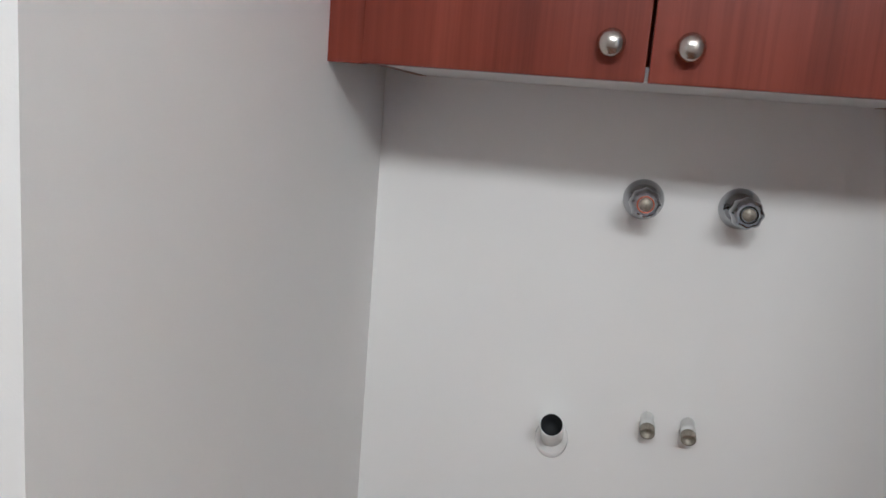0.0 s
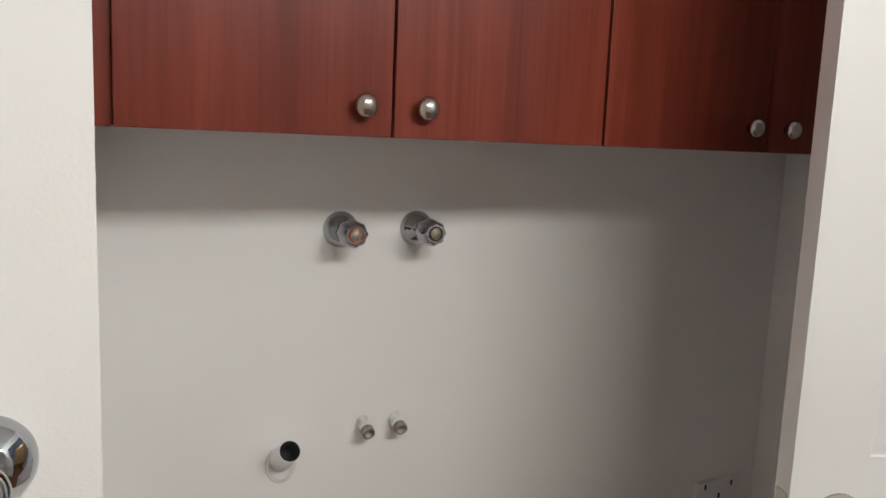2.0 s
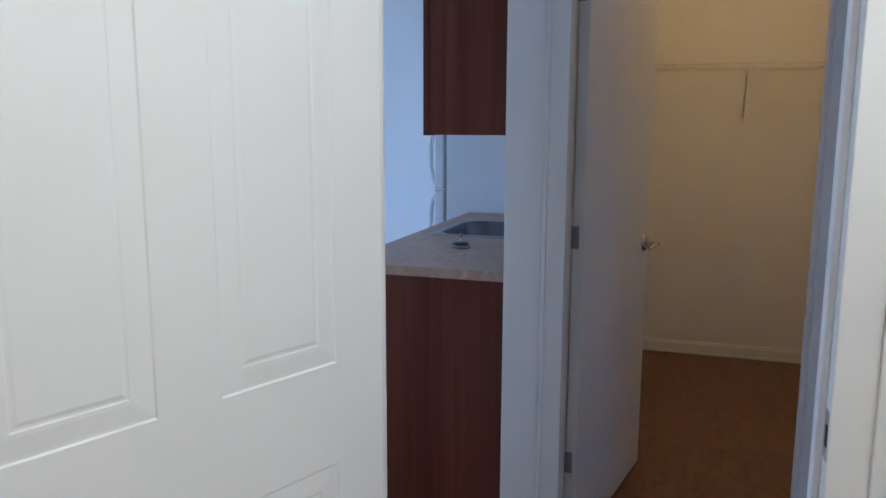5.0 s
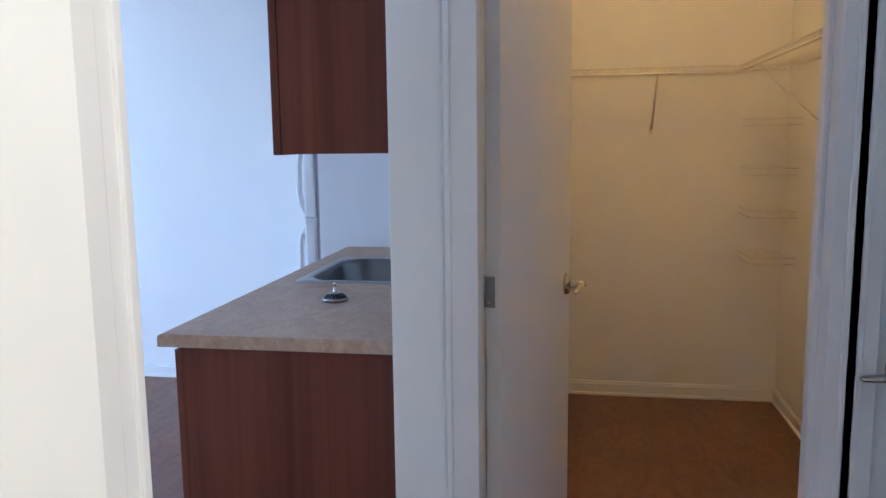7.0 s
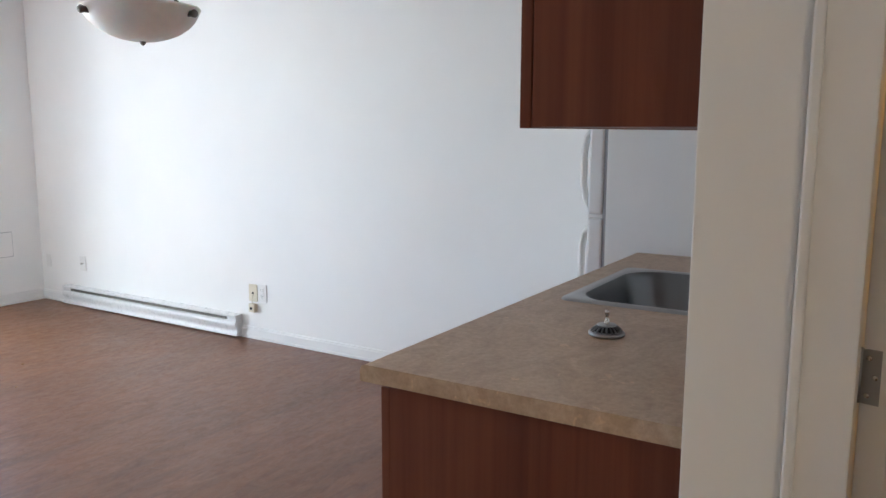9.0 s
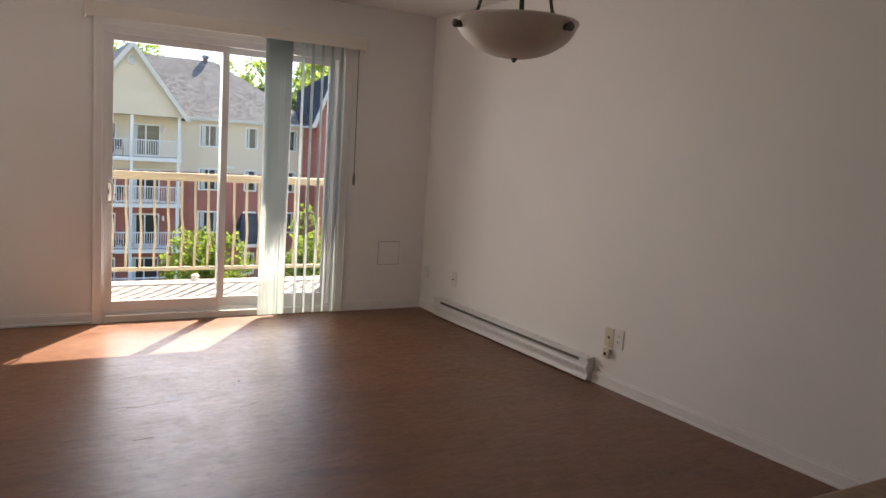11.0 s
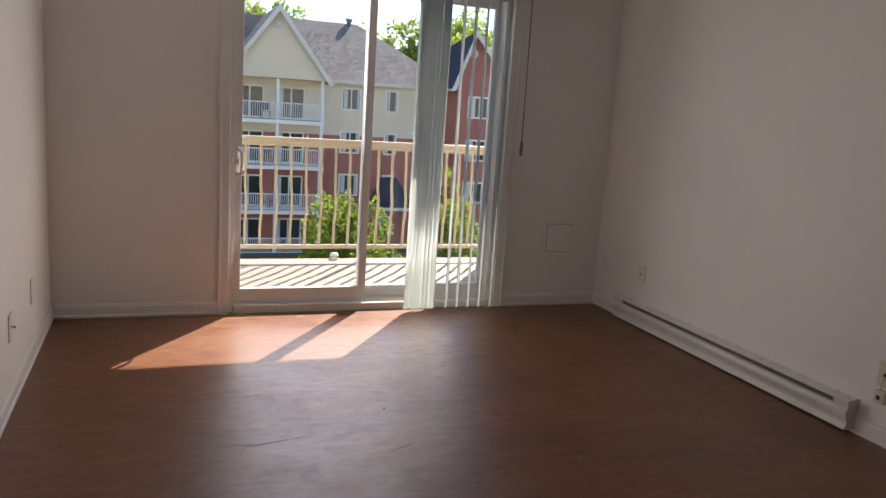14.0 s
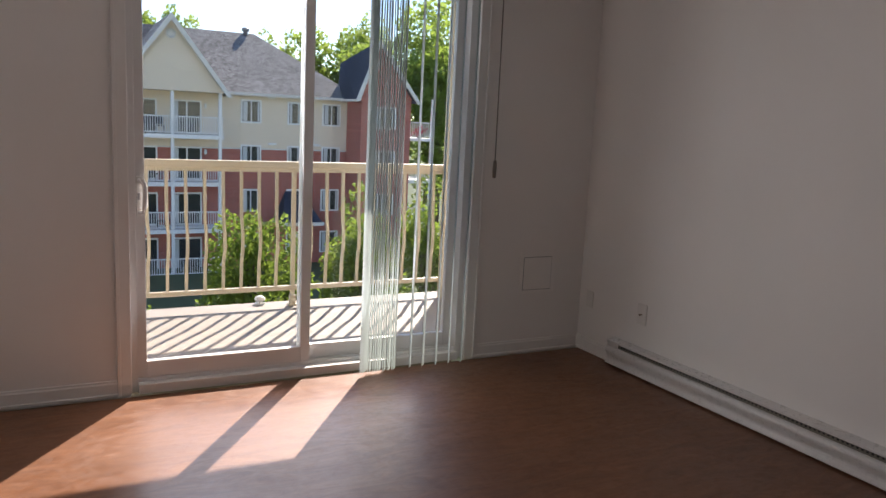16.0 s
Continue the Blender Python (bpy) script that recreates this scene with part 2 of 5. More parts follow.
def vane_material():
    m, nodes, links, b = material("blind_vinyl")
    b.inputs["Base Color"].default_value = (0.62, 0.66, 0.65, 1)
    b.inputs["Roughness"].default_value = 0.28
    tr = nodes.new("ShaderNodeBsdfTranslucent")
    tr.inputs["Color"].default_value = (0.64, 0.71, 0.70, 1)
    mx = nodes.new("ShaderNodeMixShader")
    mx.inputs["Fac"].default_value = 0.58
    links.new(b.outputs["BSDF"], mx.inputs[1])
    links.new(tr.outputs["BSDF"], mx.inputs[2])
    links.new(mx.outputs["Shader"], nodes["Material Output"].inputs["Surface"])
    bump(nodes, links, b, noise_tex(nodes, links, coords(nodes, links, (80, 80, 2)), 3.0), 0.1, 0.0005)
    return m


FLOOR = floor_material()
LAMINATE = laminate_material()
BRICK = brick_material()
SHINGLE = shingle_material("grey_shingle", (0.15, 0.146, 0.142), (0.31, 0.302, 0.294))
NAVY = shingle_material("navy_shingle", (0.030, 0.040, 0.062), (0.058, 0.074, 0.108))
LEAF = leaf_material("leaf", (0.035, 0.070, 0.014), (0.105, 0.160, 0.030))
LEAF_FAR = leaf_material("far_leaf", (0.060, 0.110, 0.022), (0.150, 0.220, 0.050))
GRASS = plain("lawn", (0.090, 0.115, 0.050), 0.95, vary=0.3, scale=2.5)
GLASS = glass_material()
VANE = vane_material()

# ---- mesh helpers ----


def box(bm, x0, y0, z0, x1, y1, z1, bevel=0.0, m=None):
    r = bmesh.ops.create_cube(bm, size=1)
    vs = r["verts"]
    bmesh.ops.transform(bm, verts=vs, matrix=Matrix.Translation(((x0 + x1) / 2, (y0 + y1) / 2, (z0 + z1) / 2)) @ Matrix.Diagonal((abs(x1 - x0), abs(y1 - y0), abs(z1 - z0), 1)))
    if bevel:
        es = list({e for v in vs for e in v.link_edges})
        r = bmesh.ops.bevel(bm, geom=es, offset=bevel, segments=2, profile=0.6, affect="EDGES")
        vs = [v for v in r["verts"]] or vs
        if m is not None:
            vs = list({v for f in r["faces"] for v in f.verts} | set(vs))
    if m is not None:
        bmesh.ops.transform(bm, verts=list({v for v in vs if v.is_valid}), matrix=m)
    return bm


def lathe(bm, profile, m=None, steps=32):
    """A turned shape from (radius, height) pairs, about its own z."""
    rings = []
    m = m or Matrix()
    for r, h in profile:
        if r < 1e-6:
            rings.append([bm.verts.new(m @ Vector((0, 0, h)))])
        else:
            rings.append([bm.verts.new(m @ Vector((r * math.cos(a), r * math.sin(a), h))) for a in (2 * math.pi * k / steps for k in range(steps))])
    for a, b in zip(rings, rings[1:]):
        for k in range(steps):
            q = [a[k % len(a)], a[(k + 1) % len(a)], b[(k + 1) % len(b)], b[k % len(b)]]
            q = list(dict.fromkeys(q))
            if len(q) > 2:
                f = bm.faces.new(q)
                f.smooth = True
    return bm


def tube(bm, points, radius, steps=10, closed=True, flat=1.0):
    """A rod along points; flat squeezes its section."""
    pts = [Vector(p) for p in points]
    rings = []
    for i, p in enumerate(pts):
        d = (pts[min(i + 1, len(pts) - 1)] - pts[max(i - 1, 0)]).normalized()
        up = Vector((0, 0, 1)) if abs(d.z) < 0.9 else Vector((1, 0, 0))
        u = d.cross(up).normalized()
        v = d.cross(u).normalized()
        r = radius[i] if isinstance(radius, (list, tuple)) else radius
        rings.append([bm.verts.new(p + u * (r * math.cos(a)) + v * (r * flat * math.sin(a))) for a in (2 * math.pi * k / steps for k in range(steps))])
    for a, b in zip(rings, rings[1:]):
        for k in range(steps):
            f = bm.faces.new((a[k], a[(k + 1) % steps], b[(k + 1) % steps], b[k]))
            f.smooth = True
    if closed:
        bm.faces.new(rings[0][::-1])
        bm.faces.new(rings[-1])
    return bm


def prism(bm, outline, z0, z1):
    """An upright solid over a plan outline."""
    lo, hi = [bm.verts.new((x, y, z0)) for x, y in outline], [bm.verts.new((x, y, z1)) for x, y in outline]
    n = len(outline)
    bm.faces.new(lo[::-1])
    bm.faces.new(hi)
    for k in range(n):
        bm.faces.new((lo[k], lo[(k + 1) % n], hi[(k + 1) % n], hi[k]))
    return bm


def extrude_section(bm, section, p0, p1, side):
    """A section of (out, up) pairs run from p0 to p1; side points out."""
    p0, p1, side = Vector(p0), Vector(p1), Vector(side)
    a = [bm.verts.new(p0 + side * u + Vector((0, 0, v))) for u, v in section]
    b = [bm.verts.new(p1 + side * u + Vector((0, 0, v))) for u, v in section]
    n = len(section)
    for k in range(n):
        bm.faces.new((a[k], a[(k + 1) % n], b[(k + 1) % n], b[k]))
    bm.faces.new(a[::-1])
    bm.faces.new(b)
    return bm


def mesh_of(name, bm, mat):
    bmesh.ops.recalc_face_normals(bm, faces=bm.faces)
    me = bpy.data.meshes.new(name)
    bm.to_mesh(me)
    bm.free()
    me.materials.append(mat)
    return me


def part(name, bm, mat, parent=None, label=""):
    ob = new(name, mesh_of(name, bm, mat))
    if parent is not None:
        ob.parent = parent
    return tagged(ob, label)


def thing(name, label, category, at=None, group="", kind=""):
    ob = new(name)
    ob.empty_display_size = 0.05
    if at is not None:
        ob.matrix_world = at
    return tagged(ob, label, category, group, kind)


def structure(name, bm, mat, label, category):
    return tagged(part(name, bm, mat), label, category, kind="structure")


B = bmesh.new
# ---- structure: plan in metres, the living room's far wall at y = 6.655, its east wall at x = 4.92 ----
NORTH, EAST, WEST, CEIL = 6.655, 4.92, 1.41, 2.44
OPEN_L, OPEN_R, OPEN_T = 2.37, 4.130, 2.05

structure("floor", box(B(), -1.42, -1.32, -0.15, 5.05, 6.62, 0.0), FLOOR, "glossy red-brown wood-look vinyl floor with scuffs", "floor")
structure("ceiling", box(B(), -1.42, -1.32, CEIL, 5.05, 6.80, CEIL + 0.15), CEILING_PAINT, "flat white painted ceiling", "ceiling")

bm = B()
box(bm, 1.31, NORTH, -0.15, OPEN_L, 6.80, CEIL)
box(bm, OPEN_R, NORTH, -0.15, 5.05, 6.80, CEIL)
box(bm, OPEN_L, NORTH, OPEN_T, OPEN_R, 6.80, CEIL)
structure("wall_north", bm, PAINT, "off-white painted wall around the patio door", "wall")
structure("wall_east", box(B(), EAST, -0.72, -0.15, 5.05, NORTH, CEIL), PAINT, "long off-white painted wall above the heater", "wall")
structure("wall_west", box(B(), 1.31, 0.93, -0.15, WEST, NORTH, CEIL), PAINT, "off-white painted living room wall", "wall")
bm = B()
box(bm, 1.20, 0.84, 0, 1.31, 0.93, CEIL)
box(bm, 1.15, 0.93, 0, 1.31, 1.60, CEIL)
box(bm, 1.20, -1.20, 0, 1.31, 0.086, CEIL)
box(bm, 1.20, 0.086, 2.06, 1.31, 0.84, CEIL)
structure("wall_laundry_east", bm, PAINT, "white painted wall with the laundry doorway", "wall")
structure("wall_laundry_north", box(B(), -1.42, 1.60, 0, 1.31, 1.72, CEIL), PAINT, "white painted laundry wall behind the taps", "wall")
structure("wall_laundry_alcove", prism(B(), [(-1.30, 0.809), (-0.254, 0.809), (-0.268, 1.30), (-0.274, 1.60), (-1.30, 1.60)], 0, CEIL), PAINT, "white painted wall end beside the laundry alcove", "wall")
structure("wall_laundry_west", box(B(), -1.42, -1.32, 0, -1.30, 1.60, CEIL), PAINT, "white painted laundry wall", "wall")
structure("wall_south", box(B(), -1.30, -1.32, 0, 2.41, -1.20, CEIL), PAINT, "white painted end wall of laundry and hall", "wall")
structure("wall_kitchen", box(B(), 2.29, 0.72, 0, EAST, 0.836, CEIL, 0.002), PAINT, "white painted wall between kitchen and closet", "wall")
bm = B()
box(bm, 2.29, 0.676, 0, 2.41, 0.72, CEIL)
box(bm, 2.29, -0.085, 0, 2.41, -0.035, CEIL)
box(bm, 2.29, -1.20, 0, 2.41, -0.88, CEIL)
box(bm, 2.29, -0.88, 2.06, 2.41, -0.085, CEIL)
box(bm, 2.29, -0.035, 2.06, 2.41, 0.676, CEIL)
structure("wall_closet_west", bm, PAINT, "white painted hall wall with the closet doorway", "wall")
structure("wall_closet_south", box(B(), 2.41, -0.72, 0, EAST, -0.59, CEIL), PAINT, "painted closet side wall under warm light", "wall")

BASE = [(0, 0), (0.016, 0), (0.016, 0.012), (0.011, 0.016), (0.011, 0.062), (0.007, 0.068), (0.007, 0.075), (0, 0.078)]


def baseboard(p0, p1, side):
    return structure("baseboard", extrude_section(B(), BASE, (*p0, 0), (*p1, 0), (*side, 0)), TRIM, "low white painted baseboard with a moulded top", "baseboard")


baseboard((EAST, NORTH), (EAST, 0.836), (-1, 0))
baseboard((WEST, 0.93), (WEST, NORTH), (1, 0))
baseboard((WEST + 0.017, NORTH), (2.312, NORTH), (0, -1))
baseboard((4.191, NORTH), (EAST - 0.017, NORTH), (0, -1))
baseboard((EAST, 0.72), (EAST, -0.59), (-1, 0))
baseboard((EAST - 0.017, -0.59), (2.41, -0.59), (0, 1))
baseboard((2.41, 0.72), (EAST - 0.017, 0.72), (0, -1))
baseboard((2.29, 0.72), (2.29, 0.836), (-1, 0))

CASE = 0.062


def casing(x, y0, y1, top, out, name="trim"):
    """Door casing on a wall face at x; out is -1 or 1. Opening from y0 to y1."""
    bm = B()
    for a, b in ((y0 - CASE, y0 + 0.004), (y1 - 0.004, y1 + CASE)):
        lo, hi = sorted((x, x + out * 0.012))
        box(bm, lo, a, 0, hi, b, top + CASE, 0.002)
        # raised back band on the outer edge
        e = a if a < y0 - 0.01 else b - 0.012
        lo, hi = sorted((x, x + out * 0.018))
        box(bm, lo, e, 0, hi, e + 0.012, top + CASE + 0.001, 0.003)
    lo, hi = sorted((x, x + out * 0.012))
    box(bm, lo, y0 + 0.004, top - 0.004, hi, y1 - 0.004, top + CASE)
    return structure(name, bm, TRIM, "white painted door casing with a raised outer edge", "trim")


def jamb(x0, x1, y0, y1, top, stop, far_stop=True):
    """Lining of a door opening with its stop at stop..stop+0.012."""
    bm = B()
    box(bm, x0, y0 - 0.02, 0, x1, y0, top + 0.02)
    box(bm, x0, y1, 0, x1, y1 + 0.02, top + 0.02)
    box(bm, x0, y0, top, x1, y1, top + 0.02)
    box(bm, stop, y0, 0, stop + 0.035, y0 + 0.011, top, 0.002)
    if far_stop:
        box(bm, stop, y1 - 0.011, 0, stop + 0.035, y1, top, 0.002)
    return structure("trim", bm, TRIM, "white painted door jamb with a stop", "trim")


jamb(1.196, 1.314, 0.106, 0.82, 2.04, 1.245)
casing(1.196, 0.106, 0.82, 2.04, -1)
casing(1.314, 0.106, 0.82, 2.04, 1)
jamb(2.286, 2.414, -0.015, 0.656, 2.04, 2.34, False)
casing(2.286, -0.015, 0.656, 2.04, -1)

# ---- doors ----


def panel_face(bm, w, h, panels, y, out):
    """One moulded face of a door leaf at depth y, facing out (-1 or 1); panels are (x0, z0, x1, z1)."""
    xs = sorted({0, w, *(p[0] for p in panels), *(p[2] for p in panels)})
    zs = sorted({0, h, *(p[1] for p in panels), *(p[3] for p in panels)})

    def quad(pts):
        vs = [bm.verts.new(p) for p in pts]
        bm.faces.new(vs if out < 0 else vs[::-1])

    for xa, xb in zip(xs, xs[1:]):
        for za, zb in zip(zs, zs[1:]):
            cx, cz = (xa + xb) / 2, (za + zb) / 2
            if not any(p[0] < cx < p[2] and p[1] < cz < p[3] for p in panels):
                quad([(xa, y, za), (xb, y, za), (xb, y, zb), (xa, y, zb)])
    for x0, z0, x1, z1 in panels:
        rings = []
        for inset, deep in ((0, 0), (0.0025, 0.0022), (0.006, 0.0022), (0.028, 0.0004), (0.034, 0.0003), (0.036, 0.0012), (0.039, 0.0012), (0.044, 0.0)):
            d = y - out * deep
            rings.append([(x0 + inset, d, z0 + inset), (x1 - inset, d, z0 + inset), (x1 - inset, d, z1 - inset), (x0 + inset, d, z1 - inset)])
        for a, b in zip(rings, rings[1:]):
            for k in range(4):
                quad([a[k], a[(k + 1) % 4], b[(k + 1) % 4], b[k]])
        quad(rings[-1])


def lever_handle(parent, m, mirror=1):
    """A lever set: round rose, neck and a tapering lever that runs along +x (times mirror), facing -y."""
    face = m @ pose(0, 0, 0, 90)
    rose = part("door_handle", lathe(B(), [(0, 0.016), (0.022, 0.016), (0.029, 0.012), (0.033, 0.005), (0.034, 0.0), (0, 0)], face), NICKEL, parent, "satin nickel lever handle")
    part("neck", lathe(B(), [(0.014, 0.010), (0.0125, 0.03), (0.013, 0.052), (0.010, 0.058), (0, 0.059)], face, 20), NICKEL, rose)
    bm = B()
    pts = [(-0.012, -0.048, 0.0), (0.0, -0.050, 0.001), (0.024, -0.051, -0.001), (0.048, -0.050, -0.005), (0.072, -0.047, -0.008), (0.086, -0.045, -0.009), (0.092, -0.044, -0.009)]
    tube(bm, [m @ Vector((mirror * x, y, z)) for x, y, z in pts], [0.011, 0.0145, 0.0135, 0.0125, 0.0110, 0.009, 0.005], 12, True, 0.66)
    part("lever", bm, NICKEL, rose)
    part("lock_button", lathe(B(), [(0.0038, 0.05), (0.0038, 0.0655), (0, 0.066)], m @ pose(mirror * 0.012, 0, 0.0, 90), 10), DARK, rose)
    return rose


def door_leaf(name, label, m, w, h, panels, thick=0.035):
    """A leaf whose hinge edge is at its own x = 0; faces along y."""
    ob = thing(name, label, "door", m, kind="structure")
    bm = B()
    panel_face(bm, w, h, panels, 0, -1)
    panel_face(bm, w, h, panels, thick, 1)
    for a, b in (((0, 0), (w, 0)), ((w, 0), (w, h)), ((w, h), (0, h)), ((0, h), (0, 0))):
        bm.faces.new([bm.verts.new(p) for p in ((a[0], 0, a[1]), (b[0], 0, b[1]), (b[0], thick, b[1]), (a[0], thick, a[1]))])
    bmesh.ops.remove_doubles(bm, verts=bm.verts, dist=1e-5)
    part("leaf", bm, DOOR_PAINT, ob)
    return ob


def door_panels(w, h):
    a, b = 0.10, w - 0.10
    mid = w / 2
    return [(x0, z0, x1, z1) for x0, x1 in ((a, mid - 0.046), (mid + 0.046, b)) for z0, z1 in ((0.23, 0.862), (1.022, 1.585), (1.665, h - 0.115))]


# the laundry door stands open into the laundry; the leaf's x runs from hinge to latch
LW, LH = 0.70, 2.03
hinge_l, latch_l = Vector((1.192, 0.768)), Vector((0.534, 1.020))
ang = math.degrees(math.atan2(latch_l.y - hinge_l.y, latch_l.x - hinge_l.x))
# mirrored leaf: own x from hinge to latch, own +y faces the room
laundry_door = door_leaf("door_1", "white moulded six-panel door standing open with a satin lever", pose(hinge_l.x, hinge_l.y, 0.01, 0, 0, ang) @ pose(0, -0.035, 0), LW, LH, door_panels(LW, LH))
lever_handle(laundry_door, pose(LW - 0.066, 0.035, 0.94, 0, 0, 180), 1)
lever_handle(laundry_door, pose(LW - 0.066, 0.0, 0.94), -1)
bm = B()
box(bm, LW, 0.006, 0.91, LW + 0.0015, 0.029, 0.97)
box(bm, LW, 0.011, 0.932, LW + 0.011, 0.024, 0.948, 0.002)
part("latch", bm, NICKEL, laundry_door, "nickel latch plate and bolt")
for z in (0.27, 1.02, 1.76):
    part("hinge", lathe(B(), [(0, 0), (0.0055, 0), (0.0055, 0.09), (0, 0.09)], pose(-0.002, -0.004, z - 0.045), 12), HINGE_STEEL, laundry_door)

strike = thing("strike_plate", "small bright steel strike plate on the laundry door jamb", "strike plate", kind="structure")
bm = B()
box(bm, 1.199, 0.106, 0.925, 1.238, 0.1075, 0.995)
lathe(bm, [(0, 0), (0.034, 0), (0.034, 0.0015), (0, 0.0015)], pose(1.206, 0.1072, 0.96, 90, 0, 0) @ Matrix.Diagonal((0.55, 1, 1, 1)), 24)
part("plate", bm, CHROME, strike)
part("bolt_hole", box(B(), 1.212, 0.1074, 0.945, 1.228, 0.1082, 0.975), DARK, strike)

# the closet door stands open into the closet
CW = 0.79


def hinge_leaf(z):
    """A plate with rounded corners on the leaf's hinge edge, and its knuckle."""
    bm = B()
    r, y0, y1, h = 0.007, 0.013, 0.036, 0.035
    pts = [(y0, z - h)] + [(y1 - r + r * math.sin(k * math.pi / 8), z - h + r - r * math.cos(k * math.pi / 8)) for k in range(5)]
    pts += [(y1 - r + r * math.cos(k * math.pi / 8), z + h - r + r * math.sin(k * math.pi / 8)) for k in range(5)] + [(y0, z + h)]
    lo, hi = ([bm.verts.new((x, y, zz)) for y, zz in pts] for x in (-0.0140, -0.0158))
    bm.faces.new(lo)
    bm.faces.new(hi[::-1])
    for k in range(len(pts)):
        j = (k + 1) % len(pts)
        bm.faces.new((lo[k], lo[j], hi[j], hi[k]))
    return lathe(bm, [(0, 0), (0.0045, 0), (0.0045, 2 * h), (0, 2 * h)], pose(-0.013, 0.0375, z - h), 12)


closet_door = thing("door_2", "plain white closet door standing open on grey hinges", "door", pose(2.436, 0.6175, 0.012, 0, 0, -10.4), kind="structure")
part("leaf", box(B(), -0.014, 0, 0, CW, 0.035, 2.02, 0.0015), DOOR_PAINT, closet_door)
lever_handle(closet_door, pose(CW - 0.066, 0, 0.925), -1)
lever_handle(closet_door, pose(CW - 0.066, 0.035, 0.925, 0, 0, 180), 1)
for z in (0.306, 1.036, 1.768):
    hinge = part("hinge", hinge_leaf(z), HINGE_STEEL, closet_door, "grey steel butt hinge with rounded corners")
    for dz in (-0.024, 0.0, 0.024):
        part("screw", lathe(B(), [(0, 0.0008), (0.0032, 0.0006), (0.0036, 0), (0, 0)], pose(-0.0158, 0.022 + (0.005 if dz else -0.003), z + dz, 0, -90), 10), NICKEL, hinge)

# closed door farther along the hall wall
bm = B()
hall_door = thing("door_3", "closed white hall door with a satin lever", "door", pose(2.335, -0.865, 0.01, 0, 0, 90), kind="structure")
part("leaf", box(B(), 0, 0, 0, 0.765, 0.035, 2.03, 0.0015), DOOR_PAINT, hall_door)
lever_handle(hall_door, pose(0.765 - 0.06, 0.035, 0.93, 0, 0, 180), -1)
jamb(2.286, 2.414, -0.866, -0.099, 2.045, 2.337)
casing(2.286, -0.866, -0.099, 2.045, -1)

# ---- patio door ----
patio = thing("window_1", "white vinyl sliding patio door with two tall panes", "patio door", kind="structure")
YF, YB = NORTH + 0.02, 6.80
bm = B()
box(bm, OPEN_L, YF, 0.0, OPEN_L + 0.035, YB, OPEN_T, 0.002)
box(bm, OPEN_R - 0.05, YF, 0.0, OPEN_R, YB, OPEN_T, 0.002)
box(bm, OPEN_L + 0.035, YF, OPEN_T - 0.05, OPEN_R - 0.05, YB, OPEN_T, 0.002)
box(bm, OPEN_L + 0.035, NORTH - 0.012, 0.0, OPEN_R - 0.05, YB, 0.045, 0.003)
box(bm, OPEN_L + 0.035, YF + 0.012, 0.045, OPEN_R - 0.05, YF + 0.018, 0.062)
box(bm, OPEN_L + 0.035, YF + 0.060, 0.045, OPEN_R - 0.05, YF + 0.066, 0.062)
part("window_frame", bm, VINYL, patio)


def sash(x0, x1, y, wl, wr, rail_b, rail_t):
    bm = B()
    box(bm, x0, y, 0.05, x0 + wl, y + 0.036, OPEN_T - 0.05, 0.003)
    box(bm, x1 - wr, y, 0.05, x1, y + 0.036, OPEN_T - 0.05, 0.003)
    box(bm, x0 + wl, y, 0.05, x1 - wr, y + 0.036, 0.05 + rail_b, 0.003)
    box(bm, x0 + wl, y, OPEN_T - 0.05 - rail_t, x1 - wr, y + 0.036, OPEN_T - 0.05, 0.003)
    s = part("sash", bm, VINYL, patio)
    g = part("pane", box(B(), x0 + wl - 0.004, y + 0.014, 0.05 + rail_b - 0.004, x1 - wr + 0.004, y + 0.020, OPEN_T - 0.05 - rail_t + 0.004), GLASS, s, "clear glass pane")
    g.visible_shadow = False
    return s


slider = sash(OPEN_L + 0.035, 3.236, YF + 0.022, 0.042, 0.048, 0.090, 0.045)
sash(3.190, OPEN_R - 0.05, YF + 0.072, 0.046, 0.042, 0.085, 0.045)
bm = B()
tube(bm, [(2.422, YF + 0.022, 0.845), (2.436, YF - 0.006, 0.850), (2.444, YF - 0.022, 0.875), (2.444, YF - 0.024, 0.92), (2.444, YF - 0.022, 0.965), (2.436, YF - 0.006, 0.990), (2.422, YF + 0.022, 0.995)], [0.010, 0.010, 0.011, 0.011, 0.011, 0.010, 0.010], 10)
box(bm, 2.410, YF + 0.012, 0.83, 2.432, YF + 0.024, 1.01, 0.003)
part("door_handle", bm, WHITE_PLASTIC, slider, "white bowed pull handle")
part("lock_lever", box(B(), 2.416, YF + 0.004, 0.905, 2.426, YF + 0.014, 0.935, 0.002), GASKET, slider)

bm = B()
for x0, x1 in ((2.312, 2.374), (4.122, 4.190)):
    box(bm, x0, NORTH - 0.014, 0, x1, NORTH, 2.12, 0.003)
    e = x0 if x0 < 3 else x1 - 0.016
    box(bm, e, NORTH - 0.021, 0, e + 0.016, NORTH, 2.121, 0.003)
box(bm, 2.374, NORTH - 0.014, 2.046, 4.122, NORTH, 2.12)
structure("trim", bm, TRIM, "white painted casing around the patio door", "trim")

